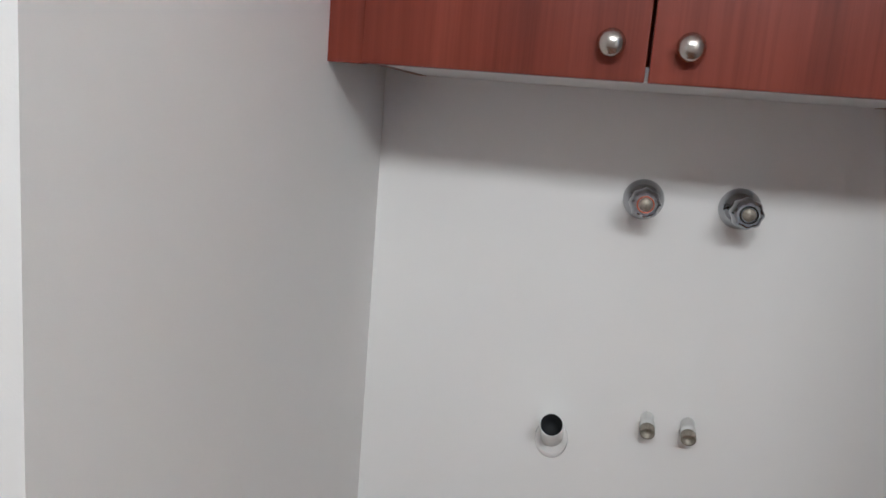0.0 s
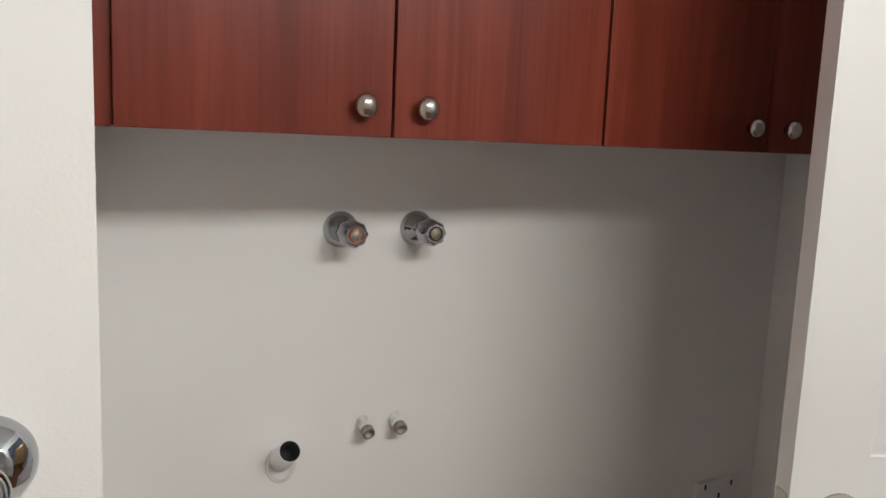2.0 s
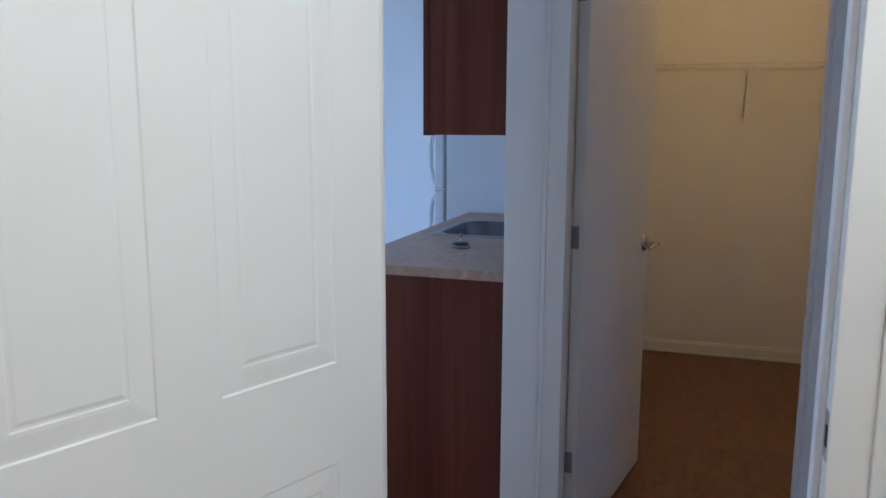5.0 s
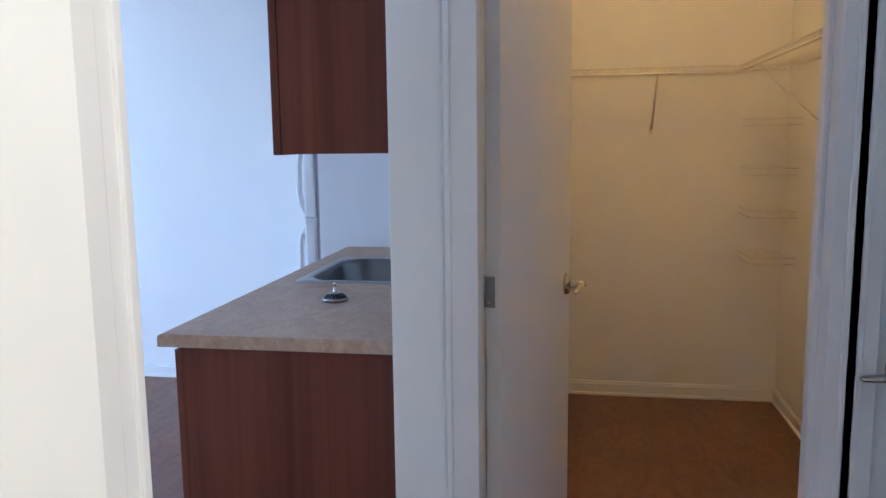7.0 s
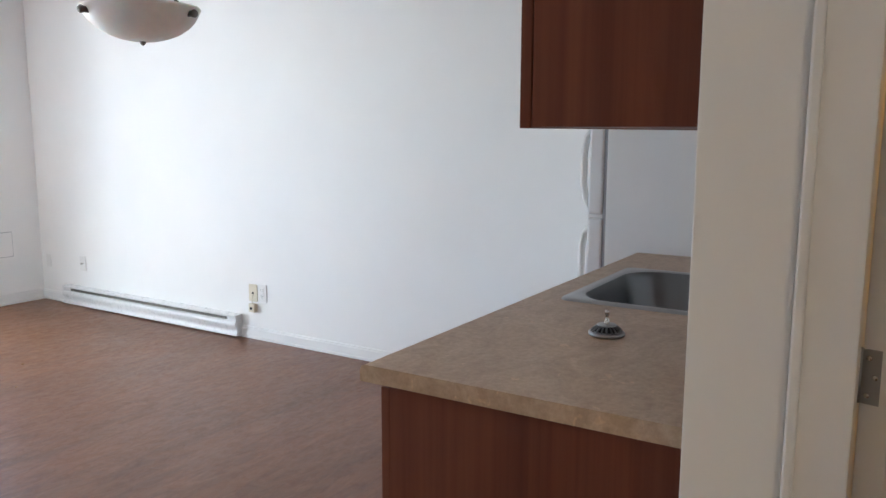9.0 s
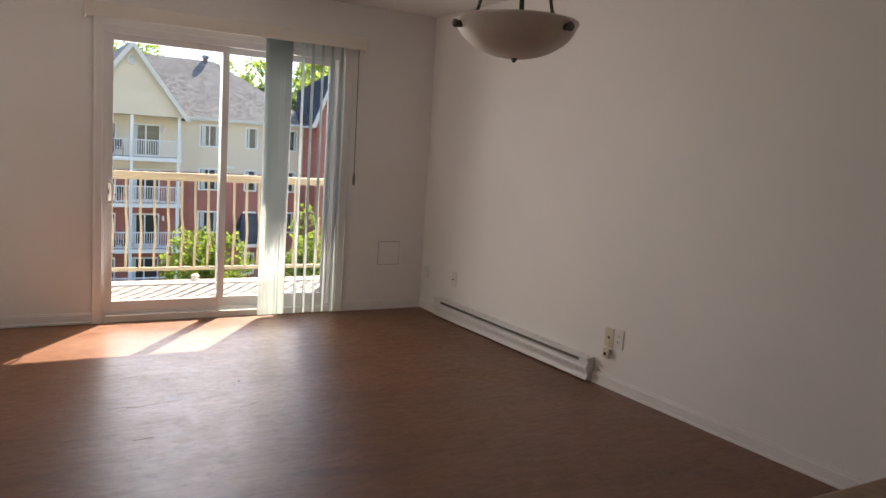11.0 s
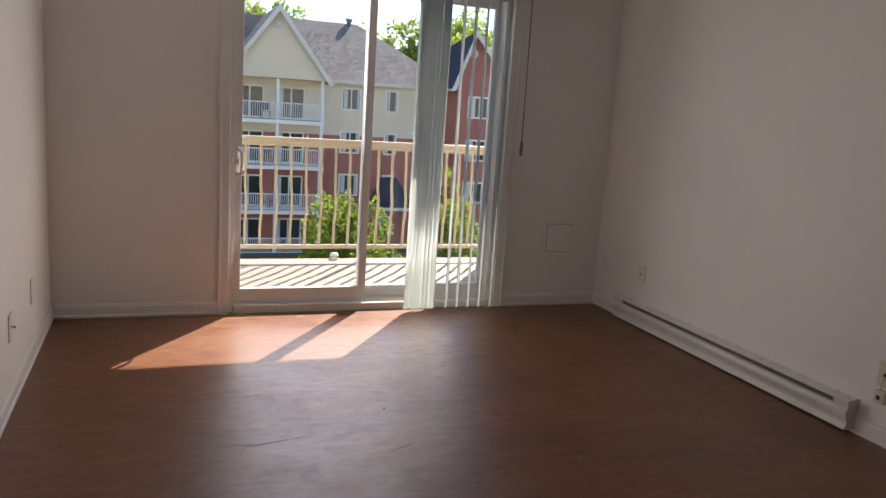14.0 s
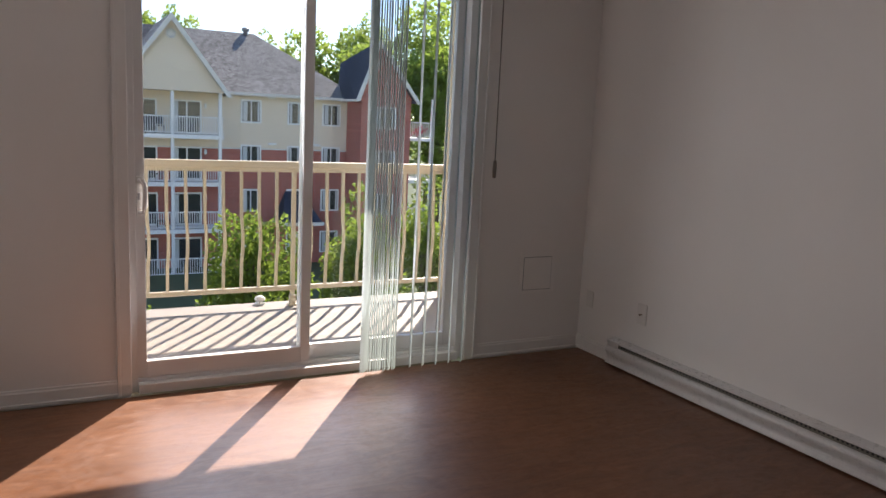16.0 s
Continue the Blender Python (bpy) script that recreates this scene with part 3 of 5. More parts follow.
# ---- vertical blind ----
blind = thing("vertical_blind", "white vinyl vertical blind drawn aside under a cream valance", "blind")
bm = B()
box(bm, 2.25, 6.50, 2.075, 4.235, 6.512, 2.168, 0.003)
box(bm, 2.25, 6.512, 2.158, 4.235, NORTH, 2.168, 0.002)
box(bm, 4.224, 6.512, 2.075, 4.235, NORTH, 2.158)
box(bm, 2.25, 6.512, 2.075, 2.261, NORTH, 2.158)
part("valance", bm, plain("cream_valance", (0.74, 0.70, 0.63), 0.5, vary=0.02), blind, "cream vinyl valance")
part("headrail", box(B(), 2.30, 6.545, 2.10, 4.20, 6.585, 2.14), VINYL, blind)
VANE_W, Z0, Z1 = 0.086, 0.022, 2.10


def vane_bmesh():
    bm = B()
    n = 6
    cols = []
    for k in range(n + 1):
        u = k / n - 0.5
        cols.append([bm.verts.new((0.0045 * (1 - 4 * u * u), u * VANE_W, z)) for z in (Z0, Z1)])
    for a, b in zip(cols, cols[1:]):
        bm.faces.new((a[0], b[0], b[1], a[1])).smooth = True
    bmesh.ops.solidify(bm, geom=bm.faces[:], thickness=0.0012)
    return bm


vane_mesh = mesh_of("vane", vane_bmesh(), VANE)
rng = random.Random(5)
vane_places = [(3.482 + 0.0137 * k, (-44 if k < 2 else -27 - 3 * (k % 2)) + rng.uniform(-1.5, 1.5)) for k in range(14)] + [(3.752, -33), (3.828, -35), (3.906, -33), (3.984, -34), (4.062, -36)]
for x, a in vane_places:
    v = new("vane", vane_mesh)
    v.parent = blind
    v.matrix_local = pose(x, 6.565, 0, 0, 0, a)
bm = B()
tube(bm, [(4.193, 6.55, 2.08), (4.196, 6.55, 1.6), (4.200, 6.552, 1.12)], 0.0035, 8)
lathe(bm, [(0, 0), (0.009, 0.004), (0.011, 0.05), (0.009, 0.09), (0.004, 0.10), (0, 0.10)], pose(4.200, 6.552, 1.03), 14)
part("wand", bm, plain("grey_plastic", (0.20, 0.19, 0.175), 0.5), blind, "grey tilt wand with a weighted end")
# ---- laundry ----


def knob(parent, x, y, z):
    return part("knob", lathe(B(), [(0, 0.026), (0.006, 0.0255), (0.012, 0.022), (0.0155, 0.016), (0.0150, 0.012), (0.0075, 0.008), (0.0065, 0.0), (0, 0)], pose(x, y, z, 90), 24), NICKEL, parent, "satin nickel round knob")


def wall_cabinet(x0, x1, label):
    cab = thing("wall_cabinet", label, "cabinet", group="laundry wall cabinets")
    yb, yf, zb, zt = 1.60, 1.337, 1.404, 2.28
    for nm, b in (("side_panel", (x0, yf, zb + 0.002, x0 + 0.016, yb, zt)), ("side_panel", (x1 - 0.016, yf, zb + 0.002, x1, yb, zt)), ("top_panel", (x0 + 0.016, yf, zt - 0.016, x1 - 0.016, yb, zt)), ("back_panel", (x0 + 0.016, yb - 0.012, zb + 0.018, x1 - 0.016, yb, zt - 0.016))):
        part(nm, box(B(), *b), CHERRY, cab)
    part("bottom_panel", box(B(), x0 + 0.016, yf, zb + 0.002, x1 - 0.016, yb, zb + 0.018), WHITE_MELAMINE, cab, "white melamine underside")
    mid = (x0 + x1) / 2
    for a, b, kx in ((x0 + 0.0015, mid - 0.002, mid - 0.042), (mid + 0.002, x1 - 0.0015, mid + 0.042)):
        d = part("door", box(B(), a, 1.317, zb, b, 1.335, zt, 0.0015), CHERRY, cab)
        knob(d, kx, 1.317, 1.443)
    return cab


wall_cabinet(-0.222, 0.439, "cherry-red wood wall cabinet with two closed doors")
wall_cabinet(0.441, 1.102, "shaded cherry-red wood wall cabinet with two closed doors")
bm = B()
box(bm, -0.2695, 1.333, 1.404, -0.2222, 1.345, 2.28)
tagged(part("filler_strip", bm, CHERRY), "narrow cherry-red filler strip beside the cabinet", "cabinet filler")
tagged(part("filler_strip", box(B(), 1.1022, 1.333, 1.404, 1.15, 1.345, 2.28), CHERRY), "narrow cherry-red filler strip beside the cabinet", "cabinet filler")


def tap_handle_profile(bm, m):
    """A fluted grip: eight shallow lobes."""
    rings = []
    for s, h in ((0.6, 0.036), (0.95, 0.040), (1.0, 0.050), (1.0, 0.066), (0.93, 0.076), (0.72, 0.081)):
        rings.append([bm.verts.new(m @ Vector((s * (0.0215 + 0.0010 * math.cos(8 * a)) * math.cos(a), s * (0.0215 + 0.0010 * math.cos(8 * a)) * math.sin(a), h))) for a in (2 * math.pi * k / 64 for k in range(64))])
    for a, b in zip(rings, rings[1:]):
        for k in range(64):
            bm.faces.new((a[k], a[(k + 1) % 64], b[(k + 1) % 64], b[k])).smooth = True
    bm.faces.new(rings[-1])
    bm.faces.new(rings[0][::-1])
    return bm


CAP_METAL = plain("dull_cap_metal", (0.34, 0.31, 0.25), 0.5, 0.5, vary=0.25, scale=260)


def washer_tap(x, ring, label):
    tap = thing("washer_tap", label, "tap", group="laundry taps")
    m = pose(x, 1.60, 1.251, 90)
    part("escutcheon", lathe(B(), [(0.0300, 0), (0.0300, 0.002), (0.0285, 0.008), (0.0235, 0.016), (0.017, 0.022), (0.0145, 0.024), (0.0145, 0.03), (0, 0.03)], m, 40), CHROME, tap)
    part("stem", lathe(B(), [(0, 0.02), (0.0135, 0.02), (0.0135, 0.034), (0.011, 0.037), (0.011, 0.045), (0, 0.045)], m, 6), CHROME, tap)
    h = part("handle", tap_handle_profile(B(), m), CHROME, tap)
    part("index_ring", lathe(B(), [(0.0122, 0.080), (0.0122, 0.0825), (0.0100, 0.0825), (0.0100, 0.080)], m, 32), ring, h)
    part("cap", lathe(B(), [(0, 0.0818), (0.0090, 0.0818), (0.0092, 0.0812), (0.0092, 0.079), (0, 0.079)], m, 28), CAP_METAL, h, "dull engraved cap")
    return tap


washer_tap(0.135, COPPER_RING, "chrome washer tap with fluted handle and red ring")
washer_tap(0.271, DARK, "chrome washer tap with fluted handle and dark ring")

drain = thing("drain_pipe", "white plastic drain stub pipe angled out of the wall", "pipe")
md = pose(0.040, 1.602, 0.864, 57)
bm = B()
lathe(bm, [(0.0185, -0.02), (0.0185, 0.072), (0.0165, 0.0725), (0.0165, -0.02)], md, 32)
part("pipe", bm, PVC, drain)
# Near-black lining puts the shade inside the pipe into its colour.
part("bore", lathe(B(), [(0.0166, 0.0715), (0.0160, 0.0715), (0.0160, 0.034), (0, 0.034)], md, 28), DARK, drain)
part("collar", lathe(B(), [(0.0185, 0), (0.026, 0), (0.024, 0.0025), (0.0185, 0.004)], pose(0.040, 1.5995, 0.857, 90) @ Matrix.Diagonal((1, 1.25, 1, 1)), 32), PAINT, drain, "caulk ring around the pipe")

for x in (0.182, 0.242):
    nip = thing("pipe_stub", "short white painted water stub with a metal end", "pipe", group="laundry water stubs")
    mn = pose(x, 1.602, 0.916, 108)
    part("pipe", lathe(B(), [(0.0105, -0.01), (0.0100, 0.016), (0.0118, 0.017), (0.0118, 0.027), (0, 0.027)], mn, 20), PVC, nip)
    part("end_fitting", lathe(B(), [(0, 0.027), (0.0112, 0.027), (0.0112, 0.039), (0.0085, 0.040), (0.0085, 0.032), (0, 0.032)], mn, 20), CAP_METAL, nip, "dull greenish brass end")

dryer = thing("dryer_outlet", "large white dryer outlet plate on the laundry wall", "outlet")
part("plate", box(B(), 0.965, 1.583, 0.55, 1.085, 1.60, 0.675, 0.004), WHITE_PLASTIC, dryer)
for x, z in ((0.985, 0.665), (1.062, 0.665), (0.985, 0.565), (1.062, 0.565), (1.010, 0.622), (1.044, 0.622), (1.027, 0.600), (1.027, 0.640)):
    part("slot", box(B(), x - 0.0022, 1.5815, z - 0.006, x + 0.0022, 1.583, z + 0.006), DARK, dryer)

towel = thing("towel_hook", "round chrome towel hook on the white wall end", "hook")
mt = pose(-0.307, 0.809, 1.240, 90)
part("rose", lathe(B(), [(0.024, 0), (0.024, 0.003), (0.021, 0.010), (0.014, 0.014), (0.0125, 0.016), (0, 0.016)], mt, 36), CHROME, towel)
part("peg", lathe(B(), [(0.008, 0.014), (0.008, 0.028), (0.013, 0.032), (0.0145, 0.040), (0.011, 0.046), (0, 0.047)], mt, 28), CHROME, towel)

bar = thing("ceiling_light", "long white bar light under the laundry ceiling", "ceiling light")
part("housing", box(B(), 0.10, -0.56, 2.30, 0.74, -0.45, CEIL, 0.006), NICKEL, bar)
part("shade", box(B(), 0.11, -0.55, 2.22, 0.73, -0.46, 2.30, 0.02), FROSTED, bar, "frosted white glass shade")

# ---- closet ----


def rod_run(bm, points, r=0.0028):
    return tube(bm, points, r, 6)


shelf = thing("wire_shelf", "white coated wire closet shelf along two walls", "shelf")
ZS = 1.715
for x in (4.895, 4.615):
    part("long_rod", rod_run(B(), [(x, 0.70, ZS), (x, -0.575, ZS)], 0.0042), WIRE, shelf)
part("front_rod", rod_run(B(), [(4.603, 0.70, ZS - 0.028), (4.603, -0.30, ZS - 0.028)], 0.0058), WIRE, shelf)
y = 0.68
while y > -0.56:
    part("cross_wire", rod_run(B(), [(4.90, y, ZS + 0.004), (4.612, y, ZS + 0.004), (4.603, y, ZS - 0.002), (4.602, y, ZS - 0.028)], 0.0016), WIRE, shelf)
    y -= 0.0315
for yy in (-0.565, -0.30):
    part("long_rod", rod_run(B(), [(4.60, yy, ZS), (2.75, yy, ZS)], 0.0042), WIRE, shelf)
part("front_rod", rod_run(B(), [(4.60, -0.288, ZS - 0.028), (2.75, -0.288, ZS - 0.028)], 0.0058), WIRE, shelf)
x = 4.58
while x > 3.1:
    part("cross_wire", rod_run(B(), [(x, -0.575, ZS + 0.004), (x, -0.30, ZS + 0.004), (x, -0.289, ZS - 0.002), (x, -0.288, ZS - 0.028)], 0.0016), WIRE, shelf)
    x -= 0.0315
for yy in (0.075, 0.60):
    bm = B()
    tube(bm, [(4.615, yy, ZS - 0.012), (4.70, yy, ZS - 0.10), (4.905, yy, ZS - 0.285)], 0.0055, 8, True, 0.45)
    box(bm, 4.905, yy - 0.008, ZS - 0.31, 4.92, yy + 0.008, ZS - 0.265, 0.002)
    part("brace", bm, WIRE, shelf, "angled steel support brace")
bm = B()
tube(bm, [(4.30, -0.30, ZS - 0.012), (4.30, -0.38, ZS - 0.10), (4.30, -0.578, ZS - 0.285)], 0.0055, 8, True, 0.45)
part("brace", bm, WIRE, shelf, "angled steel support brace")

for z in (1.470, 1.235, 1.030, 0.805):
    cs = thing("corner_wire_shelf", "small white wire shelf in the closet corner", "shelf", group="closet corner shelves")
    for dz in (0.0, -0.030):
        part("rim_wire", rod_run(B(), [(4.918, -0.375, z + dz), (4.66, -0.375, z + dz), (4.645, -0.39, z + dz), (4.645, -0.588, z + dz)], 0.0030), WIRE, cs)
    yy = -0.40
    while yy > -0.58:
        part("cross_wire", rod_run(B(), [(4.918, yy, z + 0.002), (4.645, yy, z + 0.002)], 0.0014), WIRE, cs)
        yy -= 0.03

# ---- kitchen ----
KX0, KX1, KYB, KYF = 2.478, 4.10, 0.837, 1.483


def base_unit(x0, x1, end):
    u = thing("base_cabinet", "brown-red wood kitchen base cabinet with flat doors", "cabinet", group="kitchen base cabinets")
    for nm, b in (("side_panel", (x0, KYB, 0.0, x0 + 0.016, 1.425, 0.881)), ("side_panel", (x1 - 0.016, KYB, 0.0, x1, 1.425, 0.881)), ("bottom_panel", (x0 + 0.016, KYB, 0.10, x1 - 0.016, 1.425, 0.116)), ("back_panel", (x0 + 0.016, KYB, 0.116, x1 - 0.016, KYB + 0.01, 0.881))):
        part(nm, box(B(), *b), KITCHEN_WOOD, u)
    part("toe_kick", box(B(), x0 + 0.016, 1.36, 0.0, x1 - 0.016, 1.376, 0.10), KITCHEN_WOOD, u)
    mid = (x0 + x1) / 2
    for a, b, kx in ((x0 + 0.0015, mid - 0.0015, mid - 0.04), (mid + 0.0015, x1 - 0.0015, mid + 0.04)):
        d = part("door", box(B(), a, 1.427, 0.105, b, 1.446, 0.872, 0.0015), KITCHEN_WOOD, u)
        part("knob", lathe(B(), [(0, 0.026), (0.012, 0.022), (0.0155, 0.016), (0.0075, 0.008), (0.0065, 0.0), (0, 0)], pose(kx, 1.446, 0.80, -90), 20), NICKEL, d)
    return u


base_unit(2.492, 3.05, True)
base_unit(3.052, 4.09, False)

# continuous worktop with a rolled front edge, cut out for the sink
SX0, SX1, SY0, SY1 = 3.20, 3.76, 0.925, 1.395
worktop = thing("worktop", "beige travertine-look laminate worktop with rounded edges", "worktop")
bm = B()
ZT, ZU = 0.915, 0.882
edge = [(KYF, ZU), (KYF, 0.904), (KYF - 0.003, 0.911), (KYF - 0.011, ZT)]
hx0, hx1, hy0, hy1 = SX0 + 0.02, SX1 - 0.02, SY0 + 0.02, SY1 - 0.02
for x0, x1, y0, y1, roll in ((KX0, hx0, KYB, KYF, True), (hx1, KX1, KYB, KYF, True), (hx0, hx1, hy1, KYF, True), (hx0, hx1, KYB, hy0, False)):
    if roll:
        sec = [(y0, ZU)] + edge + [(y0, ZT)]
    else:
        sec = [(y0, ZU), (y1, ZU), (y1, ZT), (y0, ZT)]
    a = [bm.verts.new((x0, yy, zz)) for yy, zz in sec]
    b = [bm.verts.new((x1, yy, zz)) for yy, zz in sec]
    n = len(sec)
    for k in range(n):
        bm.faces.new((a[k], a[(k + 1) % n], b[(k + 1) % n], b[k]))
    bm.faces.new(a[::-1])
    bm.faces.new(b)
bmesh.ops.remove_doubles(bm, verts=bm.verts, dist=1e-5)
part("slab", bm, LAMINATE, worktop)
bm = B()
extrude_section(bm, [(0, 0), (0.019, 0), (0.019, 0.085), (0.014, 0.097), (0.006, 0.10), (0, 0.10)], (KX0 + 0.04, KYB + 0.001, ZT), (KX1, KYB + 0.001, ZT), (0, 1, 0))
part("backsplash", bm, LAMINATE, worktop, "low laminate upstand with a rounded top")


def rounded_rect(x0, y0, x1, y1, r, n=8):
    pts = []
    for cx, cy, a0 in ((x1 - r, y1 - r, 0), (x0 + r, y1 - r, 90), (x0 + r, y0 + r, 180), (x1 - r, y0 + r, 270)):
        for k in range(n + 1):
            a = radians(a0 + 90 * k / n)
            pts.append((cx + r * math.cos(a), cy + r * math.sin(a)))
    return pts


sink = thing("sink", "stainless steel single-bowl drop-in sink with a flat rim", "sink")
SINK_RINGS = ((0.0, 0.9152, 0.03), (0.002, 0.9195, 0.03), (0.026, 0.9205, 0.075), (0.032, 0.9175, 0.10), (0.040, 0.900, 0.105), (0.052, 0.78, 0.105), (0.075, 0.752, 0.09), (0.15, 0.748, 0.05))


def sink_rings(rows):
    bm = B()
    rings = []
    for ins, z, r in rows:
        back = 0.03 if ins > 0.02 else 0.0
        rings.append([bm.verts.new((x, y, z)) for x, y in rounded_rect(SX0 + ins, SY0 + ins + back, SX1 - ins, SY1 - ins, r)])
    n = len(rings[0])
    for a, b in zip(rings, rings[1:]):
        for k in range(n):
            bm.faces.new((a[k], a[(k + 1) % n], b[(k + 1) % n], b[k])).smooth = True
    return bm, rings


# The bowl's shade and the rim's brightness are put into their colours.
bm, rings = sink_rings(SINK_RINGS[:4])
part("rim", bm, LIT_STEEL, sink, "flat steel rim in the lit steel tone")
bm, rings = sink_rings(SINK_RINGS[3:])
bm.faces.new(rings[-1])
part("bowl", bm, STEEL, sink, "steel bowl with its shade put into a darker tone")
part("drain_ring", lathe(B(), [(0.052, 0.0), (0.052, 0.003), (0.040, 0.002), (0.036, -0.004), (0, -0.004)], pose(3.48, 1.16, 0.7485), 28), CHROME, sink)

strainer = thing("sink_strainer", "steel sink strainer plug standing upside down on the worktop", "strainer")
ms = pose(2.925, 1.162, ZT) @ Matrix.Diagonal((0.97, 0.97, 0.82, 1))
part("flange", lathe(B(), [(0, 0.001), (0.037, 0.001), (0.040, 0.004), (0.040, 0.009), (0.036, 0.012), (0.032, 0.013), (0, 0.013)], ms, 36), LIT_STEEL, strainer)
part("core", lathe(B(), [(0.030, 0.012), (0.026, 0.020), (0.017, 0.027), (0, 0.028)], ms, 28), DARK, strainer)
for k in range(18):
    a = 2 * math.pi * k / 18
    part("basket_rib", tube(B(), [ms @ Vector((r * math.cos(a), r * math.sin(a), z)) for r, z in ((0.0345, 0.011), (0.030, 0.018), (0.021, 0.0262))], 0.0021, 6), STEEL, strainer)
part("top_plate", lathe(B(), [(0, 0.026), (0.020, 0.026), (0.022, 0.0285), (0.019, 0.031), (0, 0.031)], ms, 28), LIT_STEEL, strainer)
part("stem", lathe(B(), [(0.0055, 0.03), (0.0055, 0.042), (0.0035, 0.043), (0.0035, 0.055), (0.0048, 0.056), (0.0048, 0.067), (0, 0.068)], ms, 16), NICKEL, strainer, "steel centre stem")


def kitchen_wall_cabinet(x0, x1):
    cab = thing("wall_cabinet", "dark brown-red wood kitchen wall cabinet, doors closed", "cabinet", group="kitchen wall cabinets")
    bm = B()
    box(bm, x0, KYB, 1.355, x1, 1.136, 2.14, 0.001)
    part("carcass", bm, KITCHEN_WOOD, cab)
    mid = (x0 + x1) / 2
    for a, b, kx in ((x0 + 0.001, mid - 0.0015, mid - 0.04), (mid + 0.0015, x1 - 0.001, mid + 0.04)):
        d = part("door", box(B(), a, 1.139, 1.353, b, 1.158, 2.14, 0.0015), KITCHEN_WOOD, cab)
        part("knob", lathe(B(), [(0, 0.026), (0.012, 0.022), (0.0155, 0.016), (0.0075, 0.008), (0.0065, 0.0), (0, 0)], pose(kx, 1.158, 1.40, -90), 20), NICKEL, d)
    return cab


kitchen_wall_cabinet(2.478, 3.20)
kitchen_wall_cabinet(3.202, 4.10)

fridge = thing("refrigerator", "white top-freezer refrigerator with moulded white handles", "refrigerator")
FX0, FX1, FY0, FY1 = 4.19, 4.885, 0.90, 1.632
part("body", box(B(), FX0, FY0, 0.02, FX1, FY1, 1.60, 0.004), FRIDGE_WHITE, fridge)
part("gasket", box(B(), FX0 + 0.006, FY1, 0.10, FX1 - 0.006, FY1 + 0.014, 1.595), GASKET, fridge, "grey door gasket")
for nm, z0, z1, h0, h1 in (("freezer_door", 1.035, 1.60, 1.06, 1.36), ("fridge_door", 0.10, 1.020, 0.62, 0.985)):
    d = part(nm, box(B(), FX0, FY1 + 0.014, z0, FX1, FY1 + 0.074, z1, 0.010), FRIDGE_WHITE, fridge)
    bm = B()
    yh = FY1 + 0.074
    tube(bm, [(FX0 + 0.03, yh - 0.004, h0), (FX0 + 0.03, yh + 0.018, h0 + 0.03), (FX0 + 0.03, yh + 0.030, h0 + 0.09), (FX0 + 0.03, yh + 0.030, h1 - 0.09), (FX0 + 0.03, yh + 0.018, h1 - 0.03), (FX0 + 0.03, yh - 0.004, h1)], 0.014, 10)
    part("handle", bm, WHITE_PLASTIC, d, "white moulded bar handle")
part("hinge_cover", box(B(), FX0 + 0.01, FY1 + 0.012, 1.0205, FX0 + 0.07, FY1 + 0.074, 1.0345, 0.002), WHITE_PLASTIC, fridge)
bm = B()
for x in (FX0 + 0.05, FX1 - 0.05):
    for yy in (FY0 + 0.05, FY1 - 0.05):
        lathe(bm, [(0, 0), (0.02, 0), (0.02, 0.021), (0, 0.021)], pose(x, yy, 0), 14)
part("feet", bm, DARK, fridge)

# ---- living room ----
LAMP = Vector((3.223, 3.033, 0))
lamp = thing("pendant_lamp", "hanging alabaster glass bowl lamp on pewter rods", "pendant lamp", Matrix.Translation(LAMP))
ZB, RB, ZR = 1.664, 0.199, 1.779
prof = [(0, ZB + 0.003)] + [(RB * math.sin(radians(a)), ZR - (ZR - ZB) * math.cos(radians(a)) ** 1.15) for a in range(8, 84, 6)] + [(RB * 0.995, ZR - 0.01), (RB + 0.006, ZR), (RB + 0.004, ZR + 0.008), (RB - 0.006, ZR + 0.004)]
prof += [(max(0.0, r - 0.010), z + 0.008) for r, z in reversed(prof[:-4])]
part("bowl", lathe(B(), prof, None, 64), FROSTED, lamp, "milky alabaster glass bowl")
part("finial", lathe(B(), [(0, ZB - 0.013), (0.006, ZB - 0.010), (0.010, ZB - 0.002), (0.012, ZB + 0.004), (0, ZB + 0.004)], None, 20), BRONZE, lamp)
HUB = 2.235
for k in range(3):
    a = radians(168 + 120 * k)
    d = Vector((math.cos(a), math.sin(a), 0))
    fit_at = d * (RB - 0.004) + Vector((0, 0, ZR - 0.022))
    r_ob = part("rod", tube(B(), [d * (RB - 0.055) + Vector((0, 0, ZR + 0.005)), d * 0.03 + Vector((0, 0, HUB))], 0.0055, 10), BRONZE, lamp, "slim pewter rod")
    bm = B()
    q = Vector((0, 0, 1)).rotation_difference(d).to_matrix().to_4x4()
    lathe(bm, [(0, -0.012), (0.011, -0.012), (0.011, 0.010), (0.014, 0.012), (0.014, 0.020), (0.009, 0.026), (0, 0.027)], Matrix.Translation(fit_at) @ q, 18)
    tube(bm, [fit_at + Vector((0, 0, 0.005)) - d * 0.012, fit_at - d * 0.03 + Vector((0, 0, 0.03)), d * (RB - 0.055) + Vector((0, 0, ZR + 0.01))], 0.006, 8)
    lathe(bm, [(0, 0), (0.009, 0.002), (0.010, 0.014), (0.006, 0.022), (0, 0.023)], Matrix.Translation(d * (RB - 0.055) + Vector((0, 0, ZR + 0.002))), 14)
    part("bowl_clip", bm, BRONZE, lamp, "pewter clip with a round knob")
